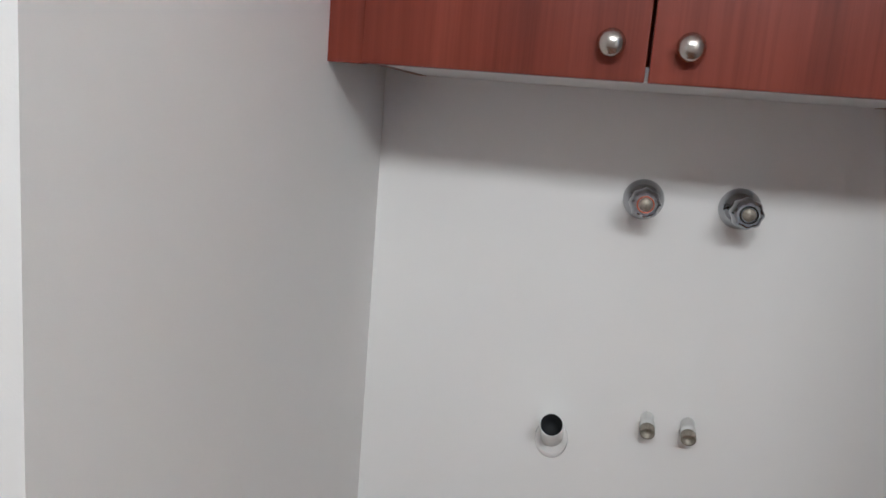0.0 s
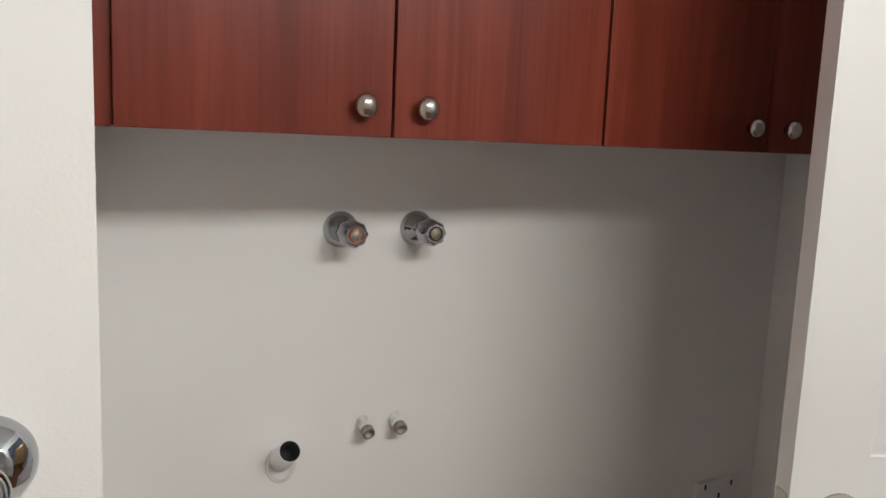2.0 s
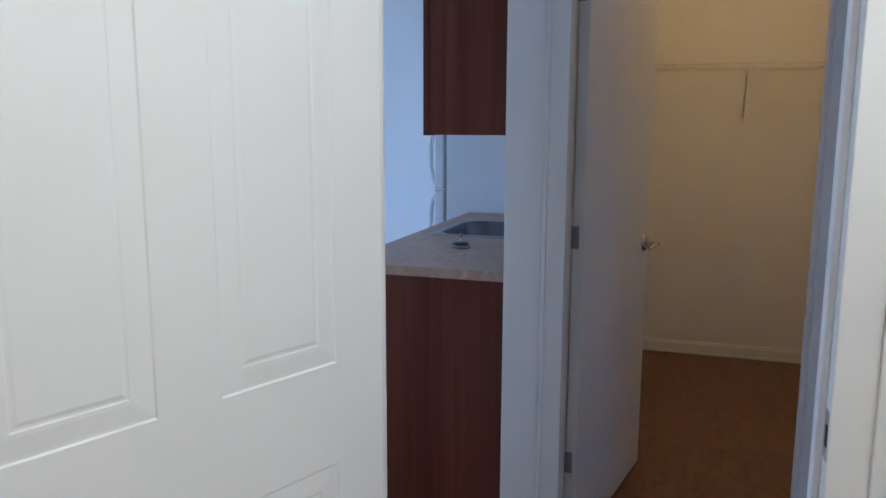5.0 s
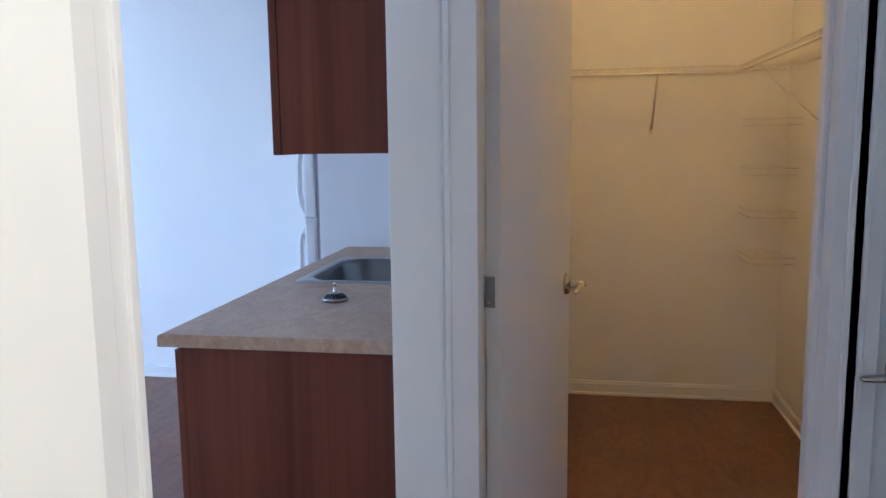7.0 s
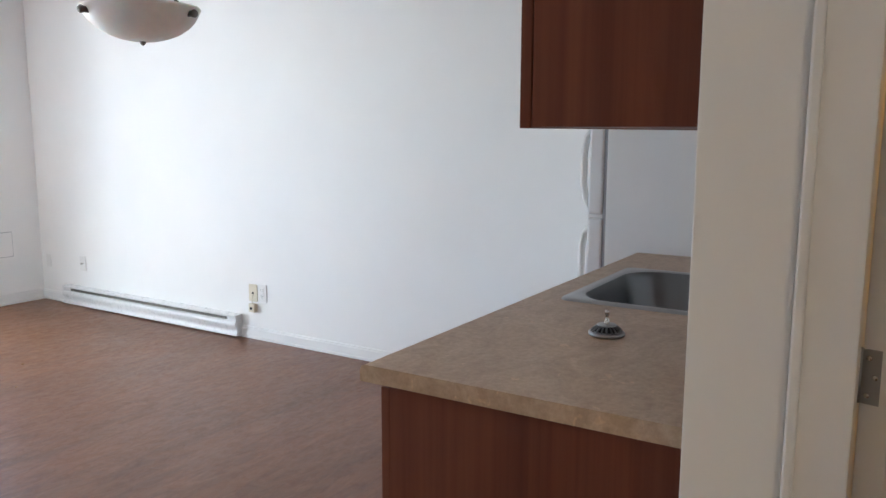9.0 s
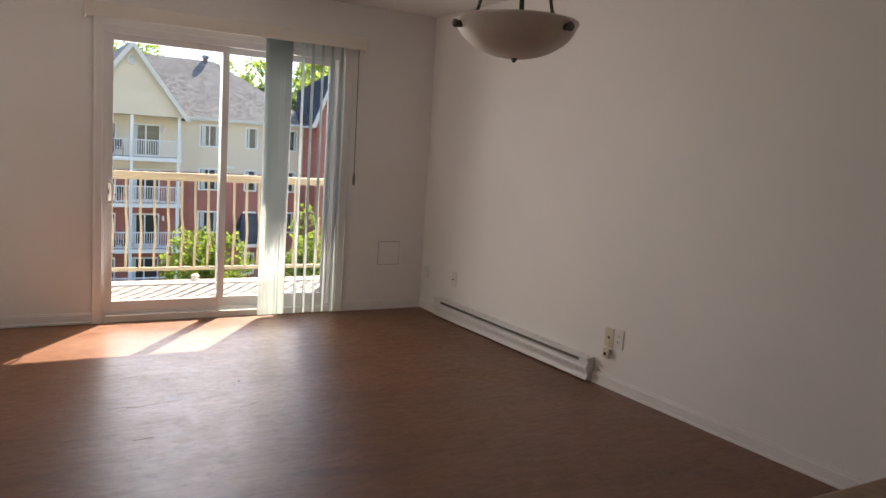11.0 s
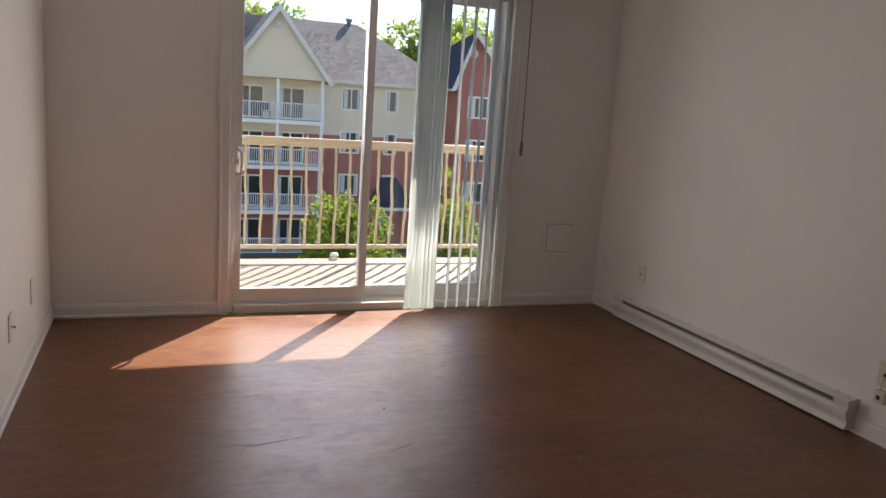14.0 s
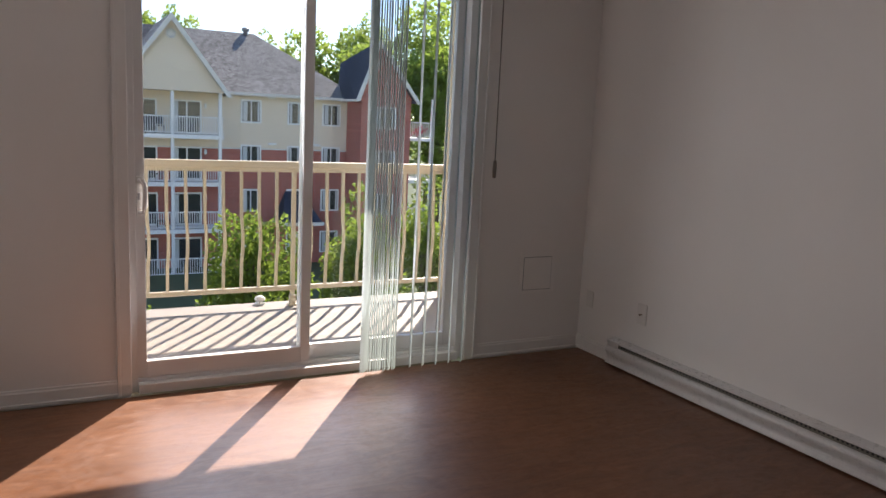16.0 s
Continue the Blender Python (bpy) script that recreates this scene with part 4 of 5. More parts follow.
part("cord", tube(B(), [(0.012, 0.0, ZR - 0.02), (0.010, 0.004, 2.0), (0.004, 0.0, HUB)], 0.004, 8), BRONZE, lamp)
part("hub", lathe(B(), [(0, HUB - 0.03), (0.018, HUB - 0.025), (0.036, HUB), (0.030, HUB + 0.015), (0.012, HUB + 0.03), (0.010, CEIL - 0.03), (0.06, CEIL - 0.025), (0.065, CEIL - 0.001), (0, CEIL - 0.001)], None, 28), BRONZE, lamp)

heater = thing("baseboard_heater", "long white electric baseboard heater along the wall", "heater", Matrix.Diagonal((1, 1, 0.86, 1)))
HY0, HY1 = 4.385, 6.305
CURVE = [(0.046, 0.128), (0.056, 0.124), (0.062, 0.114), (0.064, 0.102), (0.062, 0.090), (0.057, 0.076), (0.051, 0.062), (0.048, 0.050), (0.049, 0.038), (0.054, 0.026), (0.060, 0.018), (0.060, 0.012)]
# rolled front sheet: bulges under the grille, dips, then flares out to the floor
sec = CURVE + [(0.0, 0.012), (0.0, 0.016), (0.056, 0.016)] + [(a - 0.003, b) for a, b in CURVE[-3::-1]]
front = part("front_panel", extrude_section(B(), sec, (EAST, HY0 + 0.004, 0), (EAST, HY1 - 0.004, 0), (-1, 0, 0)), HEATER_WHITE, heater)
back = [(0.0, 0.016), (0.003, 0.016), (0.003, 0.170), (0.0, 0.170)]
part("back_plate", extrude_section(B(), back, (EAST, HY0 + 0.004, 0), (EAST, HY1 - 0.004, 0), (-1, 0, 0)), HEATER_WHITE, heater)
hood = [(0.0, 0.172), (0.052, 0.166), (0.055, 0.157), (0.058, 0.157), (0.058, 0.166), (0.054, 0.170), (0.0, 0.177)]
part("hood", extrude_section(B(), hood, (EAST, HY0 + 0.004, 0), (EAST, HY1 - 0.004, 0), (-1, 0, 0)), HEATER_WHITE, heater, "sloping white top cover")
part("grille_strip", box(B(), EAST - 0.046, HY0 + 0.085, 0.122, EAST - 0.0425, HY1 - 0.085, 0.1655), plain("olive_grille", (0.20, 0.19, 0.16), 0.5, 0.3), heater, "dark perforated outlet grille")
bm = B()
yy = HY0 + 0.10
while yy < HY1 - 0.11:
    box(bm, EAST - 0.0468, yy, 0.139, EAST - 0.0462, yy + 0.010, 0.150)
    yy += 0.0215
tagged(part("grille_slots", bm, DARK, heater), kind="stuff")
for y0, y1 in ((HY0 + 0.004, HY0 + 0.085), (HY1 - 0.085, HY1 - 0.004)):
    part("blank_plate", box(B(), EAST - 0.052, y0, 0.122, EAST - 0.049, y1, 0.1655), HEATER_WHITE, heater)
for y0, y1 in ((HY0, HY0 + 0.0035), (HY1 - 0.0035, HY1)):
    cap = [(0.0, 0.011)] + [(a + 0.001, b) for a, b in CURVE[:0:-1]] + [(0.053, 0.132), (0.054, 0.146), (0.060, 0.156), (0.060, 0.167), (0.055, 0.171), (0.0, 0.178)]
    part("end_cap", extrude_section(B(), cap, (EAST, y0, 0), (EAST, y1, 0), (-1, 0, 0)), HEATER_WHITE, heater)


def outlet(m, label, ivory=False, w=0.072, h=0.115, kind="duplex"):
    """A wall plate whose own y points out of the wall towards -y."""
    o = thing("wall_outlet", label, "outlet", m)
    mat = IVORY_PLASTIC if ivory else WHITE_PLASTIC
    part("plate", box(B(), -w / 2, -0.006, -h / 2, w / 2, 0, h / 2, 0.002), mat, o)
    if kind == "duplex":
        for z in (0.020, -0.020):
            f = part("socket", box(B(), -0.017, -0.0085, z - 0.014, 0.017, -0.006, z + 0.014, 0.001), mat, o)
            bm = B()
            for x in (-0.0065, 0.0065):
                box(bm, x - 0.0012, -0.0089, z - 0.002, x + 0.0012, -0.0085, z + 0.007)
            box(bm, -0.002, -0.0089, z - 0.009, 0.002, -0.0085, z - 0.005)
            part("slots", bm, DARK, f)
    elif kind == "jack":
        part("jack", box(B(), -0.007, -0.008, -0.008, 0.007, -0.006, 0.006), DARK, o)
    elif kind == "coax":
        part("connector", lathe(B(), [(0, 0.016), (0.005, 0.016), (0.005, 0), (0, 0)], pose(0, -0.006, 0, 90), 12), NICKEL, o)
    return o


east = lambda y, z: pose(EAST, y, z, 0, 0, -90)
west = lambda y, z: pose(WEST, y, z, 0, 0, 90)
outlet(east(4.272, 0.306), "ivory phone jack plate on the white wall", True, kind="jack")
outlet(east(4.188, 0.312), "white duplex outlet on the white wall")
outlet(east(6.100, 0.334), "white cable plate above the heater", kind="coax")
outlet(east(6.555, 0.318), "white blank plate in the room corner", kind="blank", w=0.06, h=0.10)
outlet(west(5.40, 0.322), "white cable plate on the living room wall", kind="coax")
outlet(west(4.087, 0.345), "white duplex outlet on the living room wall")
outlet(west(5.985, 0.325), "white blank plate on the living room wall", kind="blank")

plug = thing("phone_filter", "small ivory phone adapter hanging under the jack plate", "adapter", east(4.266, 0.212))
part("body", box(B(), -0.026, -0.030, -0.030, 0.026, 0, 0.026, 0.004), IVORY_PLASTIC, plug)
part("cable", tube(B(), [(-0.005, -0.012, 0.025), (-0.008, -0.018, 0.050), (-0.002, -0.010, 0.085)], 0.0028, 8), IVORY_PLASTIC, plug)
part("socket", box(B(), -0.014, -0.0308, -0.014, 0.006, -0.030, 0.004), DARK, plug)

hatch = thing("access_panel", "square white access panel set in the wall", "access panel", pose(4.590, NORTH, 0.471))
part("frame", box(B(), -0.120, -0.006, -0.120, 0.120, 0, 0.120, 0.0025), PAINT, hatch)
# Grey plate on the frame whose edge draws the gap's shade.
part("seam", box(B(), -0.098, -0.0068, -0.098, 0.098, -0.006, 0.098), GASKET, hatch, "thin grey line painted for the seam's shade")
part("cover", box(B(), -0.0945, -0.011, -0.0945, 0.0945, -0.0065, 0.0945, 0.002), PAINT, hatch)

CRUMB = plain("crumb", (0.35, 0.22, 0.12), 0.8)
for x, yy, r in ((3.529, 4.622, 0.006), (3.777, 4.995, 0.007), (2.907, 5.037, 0.005), (3.058, 4.311, 0.005)):
    crumb = B()
    bmesh.ops.create_icosphere(crumb, subdivisions=1, radius=r, matrix=pose(x, yy, r * 0.4) @ Matrix.Diagonal((1.3, 0.8, 0.6, 1)))
    tagged(part("debris", crumb, CRUMB), "tiny crumb of debris on the vinyl floor", "debris", "floor crumbs")

# dark scuffs scraped into the floor in front of the patio door
SCUFF = plain("dark_scuff", (0.035, 0.016, 0.010), 0.6, vary=0.3, scale=40)
for run in ([(2.173, 4.782), (2.269, 4.794), (2.335, 4.779), (2.408, 4.797), (2.519, 4.820)], [(2.328, 5.279), (2.414, 5.291)],
            [(2.250, 4.340), (2.342, 4.352)], [(2.798, 4.609), (2.913, 4.665)], [(2.258, 4.694), (2.295, 4.788)]):
    bm = B()
    n = len(run)
    rail = [[bm.verts.new((x, y + s * (0.0006 + 0.0022 * math.sin(math.pi * (k + 0.4) / n)), 0.0008)) for k, (x, y) in enumerate(run)] for s in (-1, 1)]
    for k in range(n - 1):
        bm.faces.new((rail[0][k], rail[0][k + 1], rail[1][k + 1], rail[1][k]))
    part("scratch", bm, SCUFF, bpy.data.objects["floor"], "thin dark scratch in the vinyl")
# ---- balcony ----
RY = 8.13
bm = B()
box(bm, 0.9, 6.82, -0.16, 6.2, 8.26, 0.0, 0.006)
structure("balcony_floor", bm, DECK, "pale beige coated balcony floor in sunlight", "balcony floor")
structure("balcony_ceiling", box(B(), -3.0, 6.80, 2.66, 8.0, 8.26, 2.86), TERRACE, "underside of the balcony above", "balcony ceiling")
structure("facade", box(B(), -6.0, 6.80, -8.4, 1.2, 6.95, 6.0), STUCCO, "own building's outer wall", "facade")
structure("facade", box(B(), 5.06, 6.80, -8.4, 12.0, 6.95, 6.0), STUCCO, "own building's outer wall", "facade")

railing = thing("balcony_railing", "cream painted metal balcony railing with bent balusters", "railing")
bm = B()
box(bm, 0.95, RY - 0.028, 0.955, 6.15, RY + 0.028, 1.000, 0.008)
box(bm, 0.95, RY - 0.014, 0.928, 6.15, RY + 0.014, 0.955)
part("top_rail", bm, RAIL_PAINT, railing)
part("bottom_rail", box(B(), 0.95, RY - 0.016, 0.110, 6.15, RY + 0.016, 0.142, 0.003), RAIL_PAINT, railing)


def baluster_bmesh():
    bm = B()
    s = 0.0095
    path = [(0, 0.14), (0, 0.32), (0.007, 0.40), (0.007, 0.52), (-0.002, 0.62), (-0.002, 0.93)]
    pts = [(x, -0.014 * math.sin(math.pi * min(1, max(0, (z - 0.2) / 0.6))), z) for x, z in path]
    rings = [[bm.verts.new((x + a, y + b, z)) for a, b in ((-s, -s), (s, -s), (s, s), (-s, s))] for x, y, z in pts]
    for a, b in zip(rings, rings[1:]):
        for k in range(4):
            bm.faces.new((a[k], a[(k + 1) % 4], b[(k + 1) % 4], b[k]))
    return bm


bal_mesh = mesh_of("baluster", baluster_bmesh(), RAIL_PAINT)
post_x = 3.565
for k in range(-21, 22):
    x = post_x + 0.1185 * k
    if 1.0 < x < 6.1 and k % 14:
        b_ob = new("baluster", bal_mesh)
        b_ob.parent = railing
        b_ob.location = (x, RY, 0)
for k in (-14, 0, 14):
    x = post_x + 0.1185 * k
    bm = B()
    box(bm, x - 0.014, RY - 0.014, 0.0, x + 0.014, RY + 0.014, 0.93, 0.002)
    box(bm, x - 0.030, RY - 0.030, 0.0, x + 0.030, RY + 0.030, 0.012, 0.003)
    box(bm, x - 0.020, RY - 0.020, 0.012, x + 0.020, RY + 0.020, 0.075, 0.005)
    part("post", bm, RAIL_PAINT, railing)

cap = thing("deck_vent_cap", "small white domed vent cap at the balcony floor's edge", "vent cap", pose(3.36, 8.215, 0.0))
part("collar", lathe(B(), [(0, 0), (0.036, 0), (0.036, 0.010), (0.024, 0.014), (0.022, 0.030), (0, 0.030)], None, 20), WHITE_PLASTIC, cap)
part("dome", lathe(B(), [(0.022, 0.026), (0.037, 0.028), (0.038, 0.036), (0.030, 0.050), (0.016, 0.058), (0, 0.060)], None, 20), WHITE_PLASTIC, cap)

# Added panel that keeps sun from leaking between the spread blind vanes.
structure("sun_block_panel", box(B(), 4.68, 8.02, 0.0, 5.12, 8.09, 2.66, 0.01), RAIL_PAINT, "cream panel added to block the sun at the balcony's end", "column")

# ---- grounds ----
GZ = -8.4
bm = B()
bm.faces.new([bm.verts.new(p) for p in ((-600, -300, GZ), (600, -300, GZ), (600, 900, GZ), (-600, 900, GZ))])
structure("ground", bm, GRASS, "green lawn between the buildings", "ground")
structure("road", box(B(), -60, 27, GZ, 90, 36, GZ + 0.03), DRIVE, "drive between the buildings, made pale to bounce light", "road")

# ---- apartment building across the lawn ----
STOREY = 2.78


def far_window(parent, x0, x1, z0, z1, y, mullion=True):
    f = part("window", box(B(), x0 - 0.11, y - 0.06, z0 - 0.11, x1 + 0.11, y + 0.02, z1 + 0.11), FAR_WHITE, parent)
    cuts = [(x0, (x0 + x1) / 2 - 0.04), ((x0 + x1) / 2 + 0.04, x1)] if mullion else [(x0, x1)]
    for a, b in cuts:
        part("pane", box(B(), a, y - 0.075, z0, b, y - 0.06, z1), FAR_GLASS, f)
    for a, b in ((x0 + 0.04, x0 + (x1 - x0) * 0.28), (x1 - (x1 - x0) * 0.14, x1 - 0.03)):
        part("curtain", box(B(), a, y - 0.082, z0 + 0.02, b, y - 0.076, z1 - 0.02), CURTAIN, f)
    return f


def quad_mesh(bm, *quads):
    for q in quads:
        bm.faces.new([bm.verts.new(p) for p in q])
    return bm


house = thing("apartment_building", "beige stucco and red brick apartment building with balconies", "building")
X0, X1, YM = 5.9, 20.6, 52.0
EAVE = 2.42
part("wall", box(B(), X0 - 14, YM, -0.93, X1, YM + 11, EAVE), STUCCO, house, "beige stucco upper wall")
part("brick_wall", box(B(), X0 - 14, YM - 0.01, GZ, X1, YM + 11, -0.93), BRICK, house, "red brick lower wall")
part("brick_band", box(B(), X0 - 14, YM - 0.05, -1.02, X1, YM, -0.93), GABLE_TRIM, house)
# hipped roof
ry, rz, ov = YM + 5.5, 6.55, 0.5
bm = B()
a, b_, c, d_ = (10.0, ry, rz), (15.2, ry, rz), (X1 + ov, YM - ov, EAVE), (X1 + ov, YM + 11 + ov, EAVE)
e, f_ = (9.0, YM - ov, EAVE), (9.0, YM + 11 + ov, EAVE)
quad_mesh(bm, (e, c, b_, a), (c, d_, b_), (f_, a, b_, d_), (e, a, f_))
part("roof", bm, SHINGLE, house, "weathered grey shingle roof")
bm = B()
quad_mesh(bm, ((-9, YM - ov, EAVE), (9.0, YM - ov, EAVE), (9.6, ry, rz), (-5, ry, rz)), ((9.6, ry, rz), (-5, ry, rz), (-9, YM + 11, EAVE), (9.0, YM + 11, EAVE)))
part("roof", bm, NAVY, house, "dark blue shingle roof")
part("gutter", box(B(), 11.7, YM - ov - 0.10, EAVE - 0.14, X1 + ov, YM - ov + 0.05, EAVE + 0.04), GABLE_TRIM, house)
part("soffit", box(B(), 11.7, YM - ov, EAVE - 0.06, X1 + ov, YM, EAVE - 0.02), GABLE_TRIM, house)
bm = B()
lathe(bm, [(0.16, -0.5), (0.16, 0.10), (0.26, 0.12), (0.26, 0.30), (0.14, 0.36), (0, 0.37)], pose(14.6, ry - 0.15, rz), 14)
part("roof_vent", bm, FIN, house, "grey metal roof vent")

# gabled balcony bay
GX, GH, YG = 8.72, 2.98, 50.0
apex = 6.42
bm = B()
quad_mesh(bm, ((GX - GH, YG, 2.31), (GX + GH, YG, 2.31), (GX + GH, YG, 2.5), (GX, YG, apex), (GX - GH, YG, 2.5)),
          ((GX - GH, YG, 2.31), (GX + GH, YG, 2.31), (GX + GH, YM + 0.5, 2.31), (GX - GH, YM + 0.5, 2.31)))
part("gable_wall", bm, STUCCO, house, "beige stucco gable")
bm = B()
for s in (-1, 1):
    quad_mesh(bm, ((GX, YG - 0.35, apex + 0.12), (GX + s * (GH + 0.35), YG - 0.35, 2.15), (GX + s * (GH + 0.35), ry, 2.15), (GX, ry, apex + 0.12)))
part("gable_roof", bm, SHINGLE, house)
for s in (-1, 1):
    bm = B()
    w = 0.30
    pts = [(GX, apex + 0.16), (GX + s * (GH + 0.42), 2.06), (GX + s * (GH + 0.42) - s * 0.30, 2.06), (GX, apex - 0.26)]
    lo = [bm.verts.new((x, YG - 0.42, z)) for x, z in pts]
    hi = [bm.verts.new((x, YG - 0.30, z)) for x, z in pts]
    bm.faces.new(lo)
    bm.faces.new(hi[::-1])
    for k in range(4):
        bm.faces.new((lo[k], hi[k], hi[(k + 1) % 4], lo[(k + 1) % 4]))
    part("fascia", bm, GABLE_TRIM, house)
part("gable_vent", lathe(B(), [(0.30, 0), (0.30, 0.05), (0.22, 0.05), (0.22, 0.02), (0, 0.02)], pose(GX, YG, 5.45, 90), 24), GABLE_TRIM, house, "round white gable vent")

far_bal = mesh_of("baluster", box(B(), -0.018, -0.018, 0, 0.018, 0.018, 0.92), FAR_WHITE)
for level in range(4):
    z = -0.16 - STOREY * level
    bal = part("balcony", box(B(), GX - GH, YG, z - 0.24, GX + GH, YM, z), FAR_WHITE, house, "white railed balcony")
    part("rail", box(B(), GX - GH, YG + 0.03, z + 0.98, GX + GH, YG + 0.09, z + 1.05), FAR_WHITE, bal)
    part("rail", box(B(), GX - GH, YG + 0.03, z + 0.09, GX + GH, YG + 0.09, z + 0.14), FAR_WHITE, bal)
    for k in range(44):
        o = new("baluster", far_bal)
        o.parent = bal
        o.location = (GX - GH + 0.1 + k * (2 * GH - 0.2) / 43, YG + 0.06, z + 0.1)
    for x0 in (GX - 2.2, GX + 0.36):
        f = part("balcony_door", box(B(), x0 - 0.08, YM - 0.08, z, x0 + 1.66, YM + 0.02, z + 2.0), FAR_WHITE, house)
        for a, b_ in ((x0 + 0.02, x0 + 0.74), (x0 + 0.84, x0 + 1.56)):
            part("pane", box(B(), a, YM - 0.10, z + 0.1, b_, YM - 0.085, z + 1.9), FAR_GLASS, f)
        part("curtain", box(B(), x0 + 0.05, YM - 0.108, z + 0.12, x0 + 0.30, YM - 0.1005, z + 1.88), CURTAIN, f)
    part("wall_lamp", box(B(), GX + 2.18, YM - 0.14, z + 1.55, GX + 2.32, YM, z + 1.85, 0.03), FAR_WHITE, house)
    if level < 3:
        for dx, dy in ((-1.1, 0.8), (-0.5, 1.2)):
            ch = thing("patio_chair", "dark metal patio chair on the far balcony", "chair", pose(GX + dx + 0.3 * level, YG + dy, z, 0, 0, 40 * level))
            part("seat", box(B(), -0.25, -0.25, 0.40, 0.25, 0.25, 0.45, 0.02), DARK, ch)
            part("backrest", box(B(), -0.25, 0.22, 0.50, 0.25, 0.26, 0.95, 0.02), DARK, ch)
            for lx in (-0.22, 0.22):
                for ly in (-0.22, 0.22):
                    part("leg", tube(B(), [(lx, ly, 0.0), (lx, ly, 0.42)], 0.02, 6), DARK, ch)
for x in (GX - GH + 0.12, GX - 0.02, GX + GH - 0.30):
    part("post", box(B(), x, YG + 0.10, GZ, x + 0.18, YG + 0.28, 2.31), FAR_WHITE, house)
for level in range(4):
    z0 = 0.72 - STOREY * level
    far_window(house, 13.2, 14.28, z0, z0 + 1.23, YM)
    far_window(house, 16.16, 16.8, z0, z0 + 1.23, YM, False)
    far_window(house, 18.46, 19.5, z0, z0 + 1.23, YM)
for x, z in ((15.1, -0.72), (15.0, 2.18), (18.0, -0.72)):
    part("flood_lamp", box(B(), x - 0.25, YM - 0.16, z, x + 0.25, YM, z + 0.14, 0.03), FAR_WHITE, house)
# entrance canopy
bm = B()
quad_mesh(bm, ((15.2, YM - 2.2, -5.4), (17.8, YM - 2.2, -5.4), (17.0, YM, -3.6), (16.0, YM, -3.6)), ((15.2, YM - 2.2, -5.4), (16.0, YM, -3.6), (15.2, YM, -5.4)), ((17.8, YM - 2.2, -5.4), (17.8, YM, -5.4), (17.0, YM, -3.6)))
part("canopy", bm, NAVY, house, "dark hipped entrance canopy")
part("canopy_fascia", box(B(), 15.1, YM - 2.3, -5.6, 17.9, YM, -5.4), GABLE_TRIM, house)

wing = thing("brick_wing", "red brick wing with a dark blue gabled roof", "building")
YW, WX0, WX1, WP, WZ = 49.4, 20.06, 23.5, 21.05, 6.12
WE = 2.60
bm = B()
quad_mesh(bm, ((WX0, YW, GZ), (WX1, YW, GZ), (WX1, YW, WE), (WP, YW, WZ - 0.1), (WX0, YW, WE)), ((WX0, YW, GZ), (WX0, YW, WE), (WX0, YW + 7, WE), (WX0, YW + 7, GZ)), ((WX1, YW, GZ), (WX1, YW + 7, GZ), (WX1, YW + 7, WE), (WX1, YW, WE)))
part("brick_wall", bm, BRICK, wing)
bm = B()
ridge_back = (20.0, YW + 4.0, 4.8)
quad_mesh(bm, ((WP, YW - 0.4, WZ), (WX0 - 0.5, YW - 0.4, WE - 0.25), ridge_back), ((WX0 - 0.5, YW - 0.4, WE - 0.25), (WX0 - 0.5, YW + 3.2, WE - 0.25), ridge_back), ((WP, YW - 0.4, WZ), ridge_back, (WX1 + 1.8, YW + 7, WE - 0.25), (WX1 + 0.5, YW - 0.4, WE - 0.25)))
part("roof", bm, NAVY, wing)
for s, xe in ((-1, WX0 - 0.55), (1, WX1 + 0.55)):
    bm = B()
    pts = [(WP, WZ + 0.05), (xe, WE - 0.32), (xe - s * 0.28, WE - 0.32), (WP, WZ - 0.36)]
    lo = [bm.verts.new((x, YW - 0.46, z)) for x, z in pts]
    hi = [bm.verts.new((x, YW - 0.36, z)) for x, z in pts]
    bm.faces.new(lo)
    bm.faces.new(hi[::-1])
    for k in range(4):
        bm.faces.new((lo[k], hi[k], hi[(k + 1) % 4], lo[(k + 1) % 4]))
    part("fascia", bm, GABLE_TRIM, wing)
part("gable_vent", lathe(B(), [(0.28, 0), (0.28, 0.05), (0.2, 0.05), (0.2, 0.02), (0, 0.02)], pose(WP, YW, 4.7, 90), 24), GABLE_TRIM, wing)
part("gutter", box(B(), WX0 - 0.6, YW - 0.4, WE - 0.34, WX0 - 0.4, YW + 6, WE - 0.2), GABLE_TRIM, wing)
for level in range(4):
    z0 = 0.72 - STOREY * level
    far_window(wing, 20.95, 22.35, z0, z0 + 1.2, YW)
    z = 0.12 - STOREY * level
    bal = part("balcony", box(B(), WX1, YW + 0.4, z - 0.2, WX1 + 1.9, YW + 4, z), FAR_WHITE, wing, "white railed balcony")
    part("rail", box(B(), WX1, YW + 0.42, z + 0.98, WX1 + 1.9, YW + 0.48, z + 1.05), FAR_WHITE, bal)
    for k in range(14):
        o = new("baluster", far_bal)
        o.parent = bal
        o.location = (WX1 + 0.1 + 0.13 * k, YW + 0.45, z + 0.06)
    part("post", box(B(), WX1 + 1.72, YW + 0.42, z, WX1 + 1.88, YW + 0.58, z + STOREY - 0.2), FAR_WHITE, bal)
pot = thing("flower_pot", "pot of red flowers on the far balcony", "plant", pose(WX1 + 0.9, YW + 0.5, 0.12))
part("pot", lathe(B(), [(0, 0), (0.16, 0), (0.2, 0.3), (0, 0.3)], None, 14), TERRACE, pot)
bm = B()
rng = random.Random(3)
for k in range(40):
    bmesh.ops.create_icosphere(bm, subdivisions=1, radius=0.07, matrix=Matrix.Translation((rng.gauss(0, 0.22), rng.gauss(0, 0.12), 0.45 + rng.gauss(0, 0.12))))
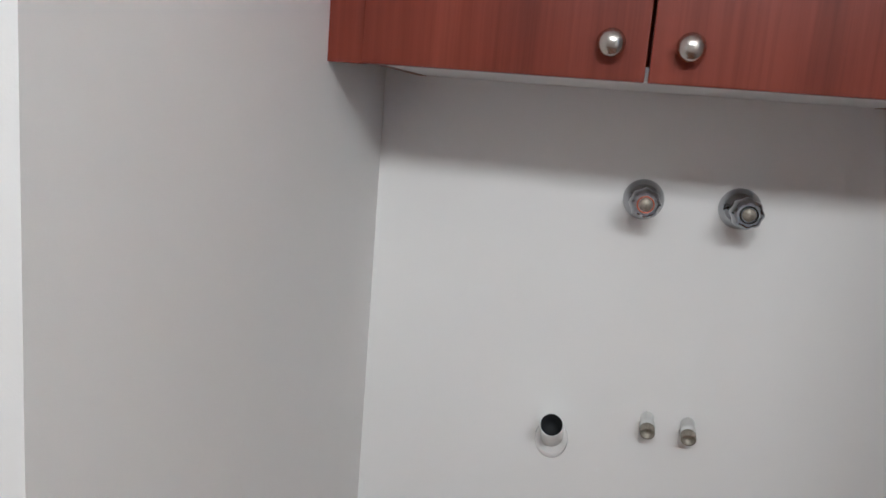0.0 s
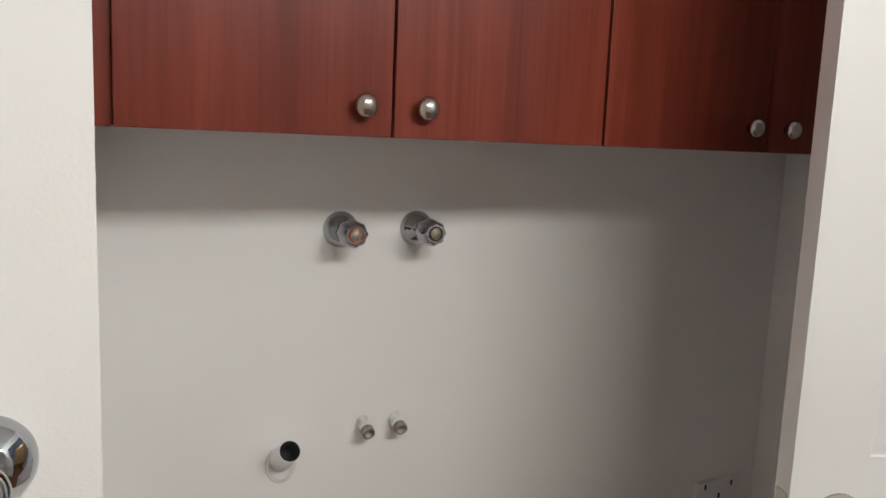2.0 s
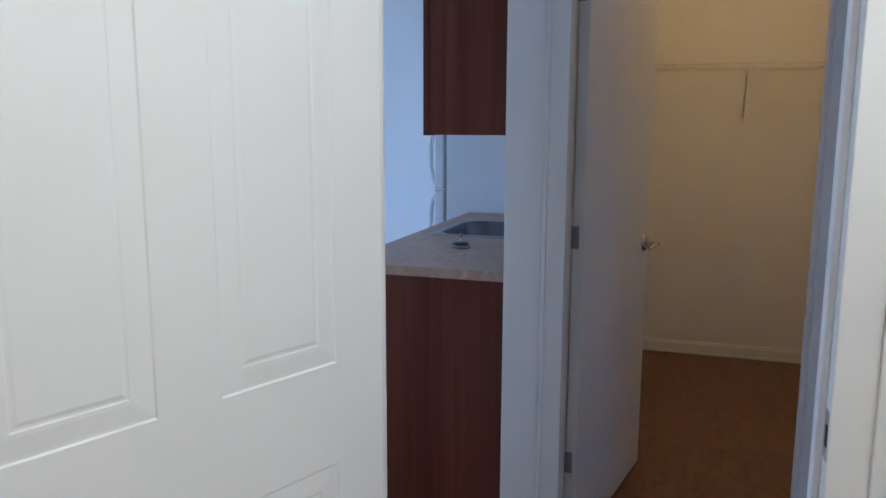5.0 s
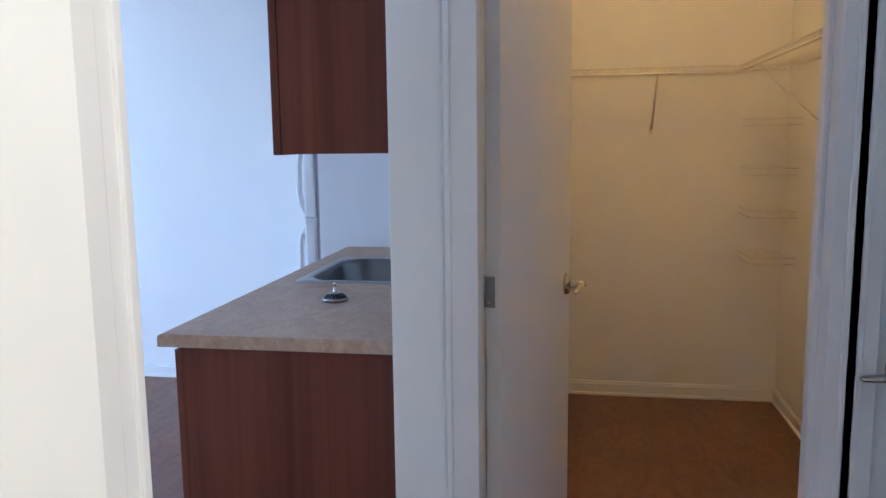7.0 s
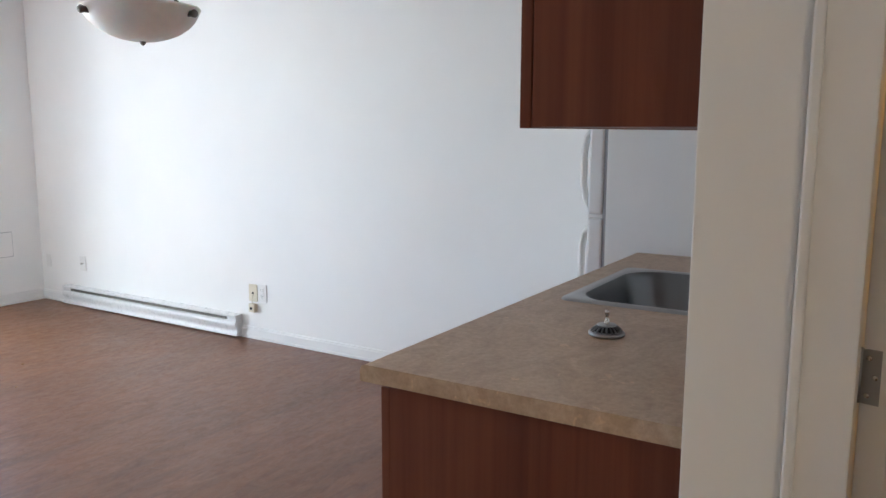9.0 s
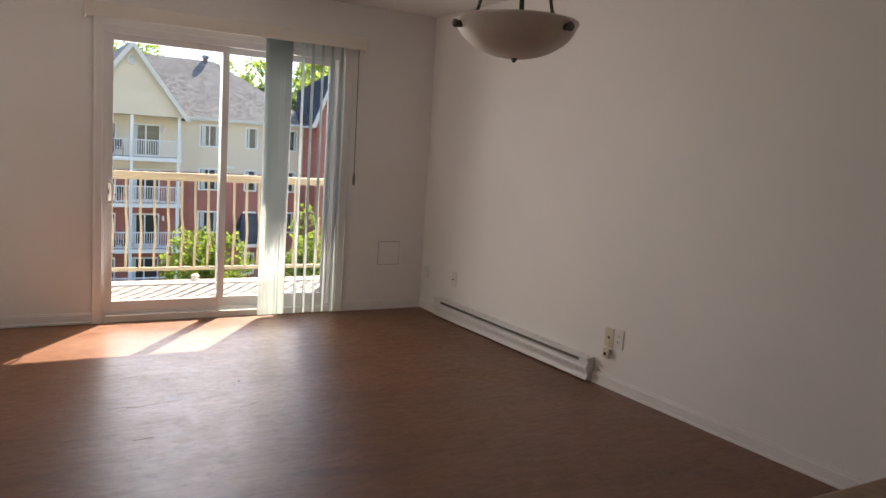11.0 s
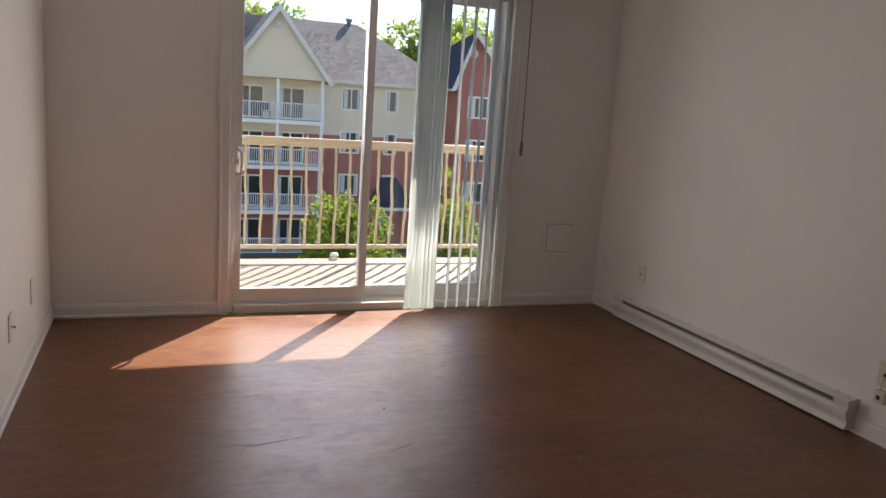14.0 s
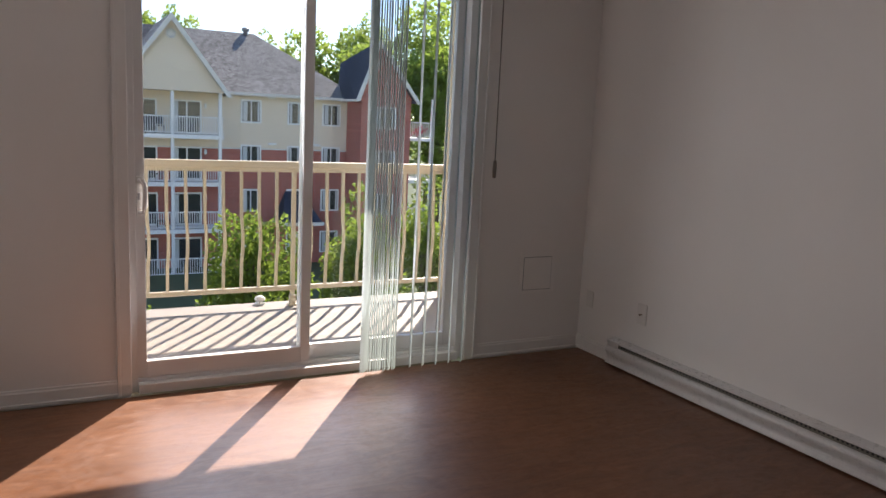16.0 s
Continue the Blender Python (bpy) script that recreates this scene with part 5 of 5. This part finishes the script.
part("flowers", bm, plain("red_petals", (0.45, 0.03, 0.05), 0.6), pot)

# ---- trees ----


def leaf_cloud(centres, count, size, seed):
    """Many small folded leaves scattered through lobes (x, y, z, rx, rz)."""
    rng = np.random.default_rng(seed)
    verts, faces = [], []
    vol = np.array([c[3] ** 2 * c[4] for c in centres])
    for ci in rng.choice(len(centres), count, p=vol / vol.sum()):
        cx, cy, cz, rx, rz = centres[ci]
        d = rng.normal(size=3)
        d /= np.linalg.norm(d)
        r = rng.uniform(0.45, 1.0) ** 0.6 * (1 + 0.16 * math.sin(5 * d[0] + ci) * math.cos(4 * d[2]))
        p = np.array([cx, cy, cz]) + d * r * np.array([rx, rx, rz])
        u = rng.normal(size=3)
        u /= np.linalg.norm(u)
        w = np.cross(u, rng.normal(size=3))
        w /= np.linalg.norm(w) + 1e-9
        s = size * rng.uniform(0.6, 1.3)
        n = len(verts)
        verts += [tuple(p - u * s), tuple(p + w * s * 0.5), tuple(p + u * s), tuple(p - w * s * 0.5)]
        faces.append((n, n + 1, n + 2, n + 3))
    me = bpy.data.meshes.new("crown")
    me.from_pydata(verts, [], faces)
    return me


def tree(name, label, x, y, base, top, width, mat, seed, count, size, group=""):
    t = thing(name, label, "tree", pose(x, y, base), group)
    rng = random.Random(seed)
    h = top - base
    trunk = B()
    tube(trunk, [(0, 0, 0), (0.1, 0.05, h * 0.25), (-0.05, 0.1, h * 0.5), (0.05, 0, h * 0.8)], [0.035 * h ** 0.8, 0.028 * h ** 0.8, 0.02 * h ** 0.8, 0.008 * h ** 0.8], 8)
    lobes = []
    for k in range(11):
        a, f = rng.uniform(0, 6.28), rng.uniform(0.28, 0.86)
        spread = width * 0.5 * (0.75 if f < 0.6 else 0.45) * rng.uniform(0.5, 1)
        p = Vector((spread * math.cos(a), spread * math.sin(a), h * f))
        tube(trunk, [(0, 0, h * max(0.15, f - 0.25)), tuple(p * 0.5 + Vector((0, 0, h * (f - 0.1) * 0.5))), tuple(p)], [0.012 * h ** 0.8, 0.008 * h ** 0.8, 0.003 * h ** 0.8], 6)
        lobes.append((p.x, p.y, p.z, width * rng.uniform(0.18, 0.27), h * rng.uniform(0.09, 0.15)))
    lobes.append((0, 0, h * 0.9, width * 0.16, h * 0.11))
    lobes.append((0, 0, h * 0.6, width * 0.32, h * 0.22))
    part("trunk", trunk, BARK, t)
    me = leaf_cloud(lobes, count, size, seed)
    me.materials.append(mat)
    crown = new("crown", me)
    crown.parent = t
    return t


tree("tree", "leafy green tree on the lawn below the balcony", 7.1, 24.0, GZ, -1.35, 3.3, LEAF, 11, 9000, 0.085, "garden trees")
tree("tree", "leafy green tree on the lawn below the balcony", 10.4, 24.5, GZ, -0.7, 3.2, LEAF, 13, 8000, 0.085, "garden trees")
tree("tree", "leafy green tree on the lawn below the balcony", 13.2, 25.5, GZ, -0.2, 3.4, LEAF, 14, 7000, 0.085, "garden trees")
tree("tree", "leafy green tree on the lawn below the balcony", 3.75, 22.5, GZ, -3.0, 1.6, LEAF, 15, 1500, 0.09, "garden trees")
tree("tree", "leafy green tree on the lawn below the balcony", 8.9, 27.0, GZ, -3.0, 2.6, LEAF, 16, 2400, 0.11, "garden trees")
for k, (x, y, top, w) in enumerate(((9.0, 78, 10.6, 8), (13.0, 80, 10.5, 7), (21, 78, 9.0, 9), (25.5, 76, 9.6, 9), (30.5, 74, 11.2, 10), (36, 72, 13.5, 11), (4, 82, 10.0, 9), (28, 66, 8.6, 8), (33, 64, 11, 9))):
    tree("tree", "tall spring-green tree behind the far roofs", x, y, GZ, top, w, LEAF_FAR, 30 + k, 8000, 0.24, "trees behind the building")
bm = B()
rng = random.Random(9)
hedge = []
for k in range(26):
    hedge.append((2 + k * 0.62 + rng.uniform(-0.3, 0.3), 20.5 + rng.uniform(-1, 1), GZ + 0.9, 0.8, 0.9))
me = leaf_cloud(hedge, 5000, 0.10, 77)
me.materials.append(LEAF)
tagged(new("shrubs", me), "low green shrubs along the drive", "shrubs", kind="stuff")
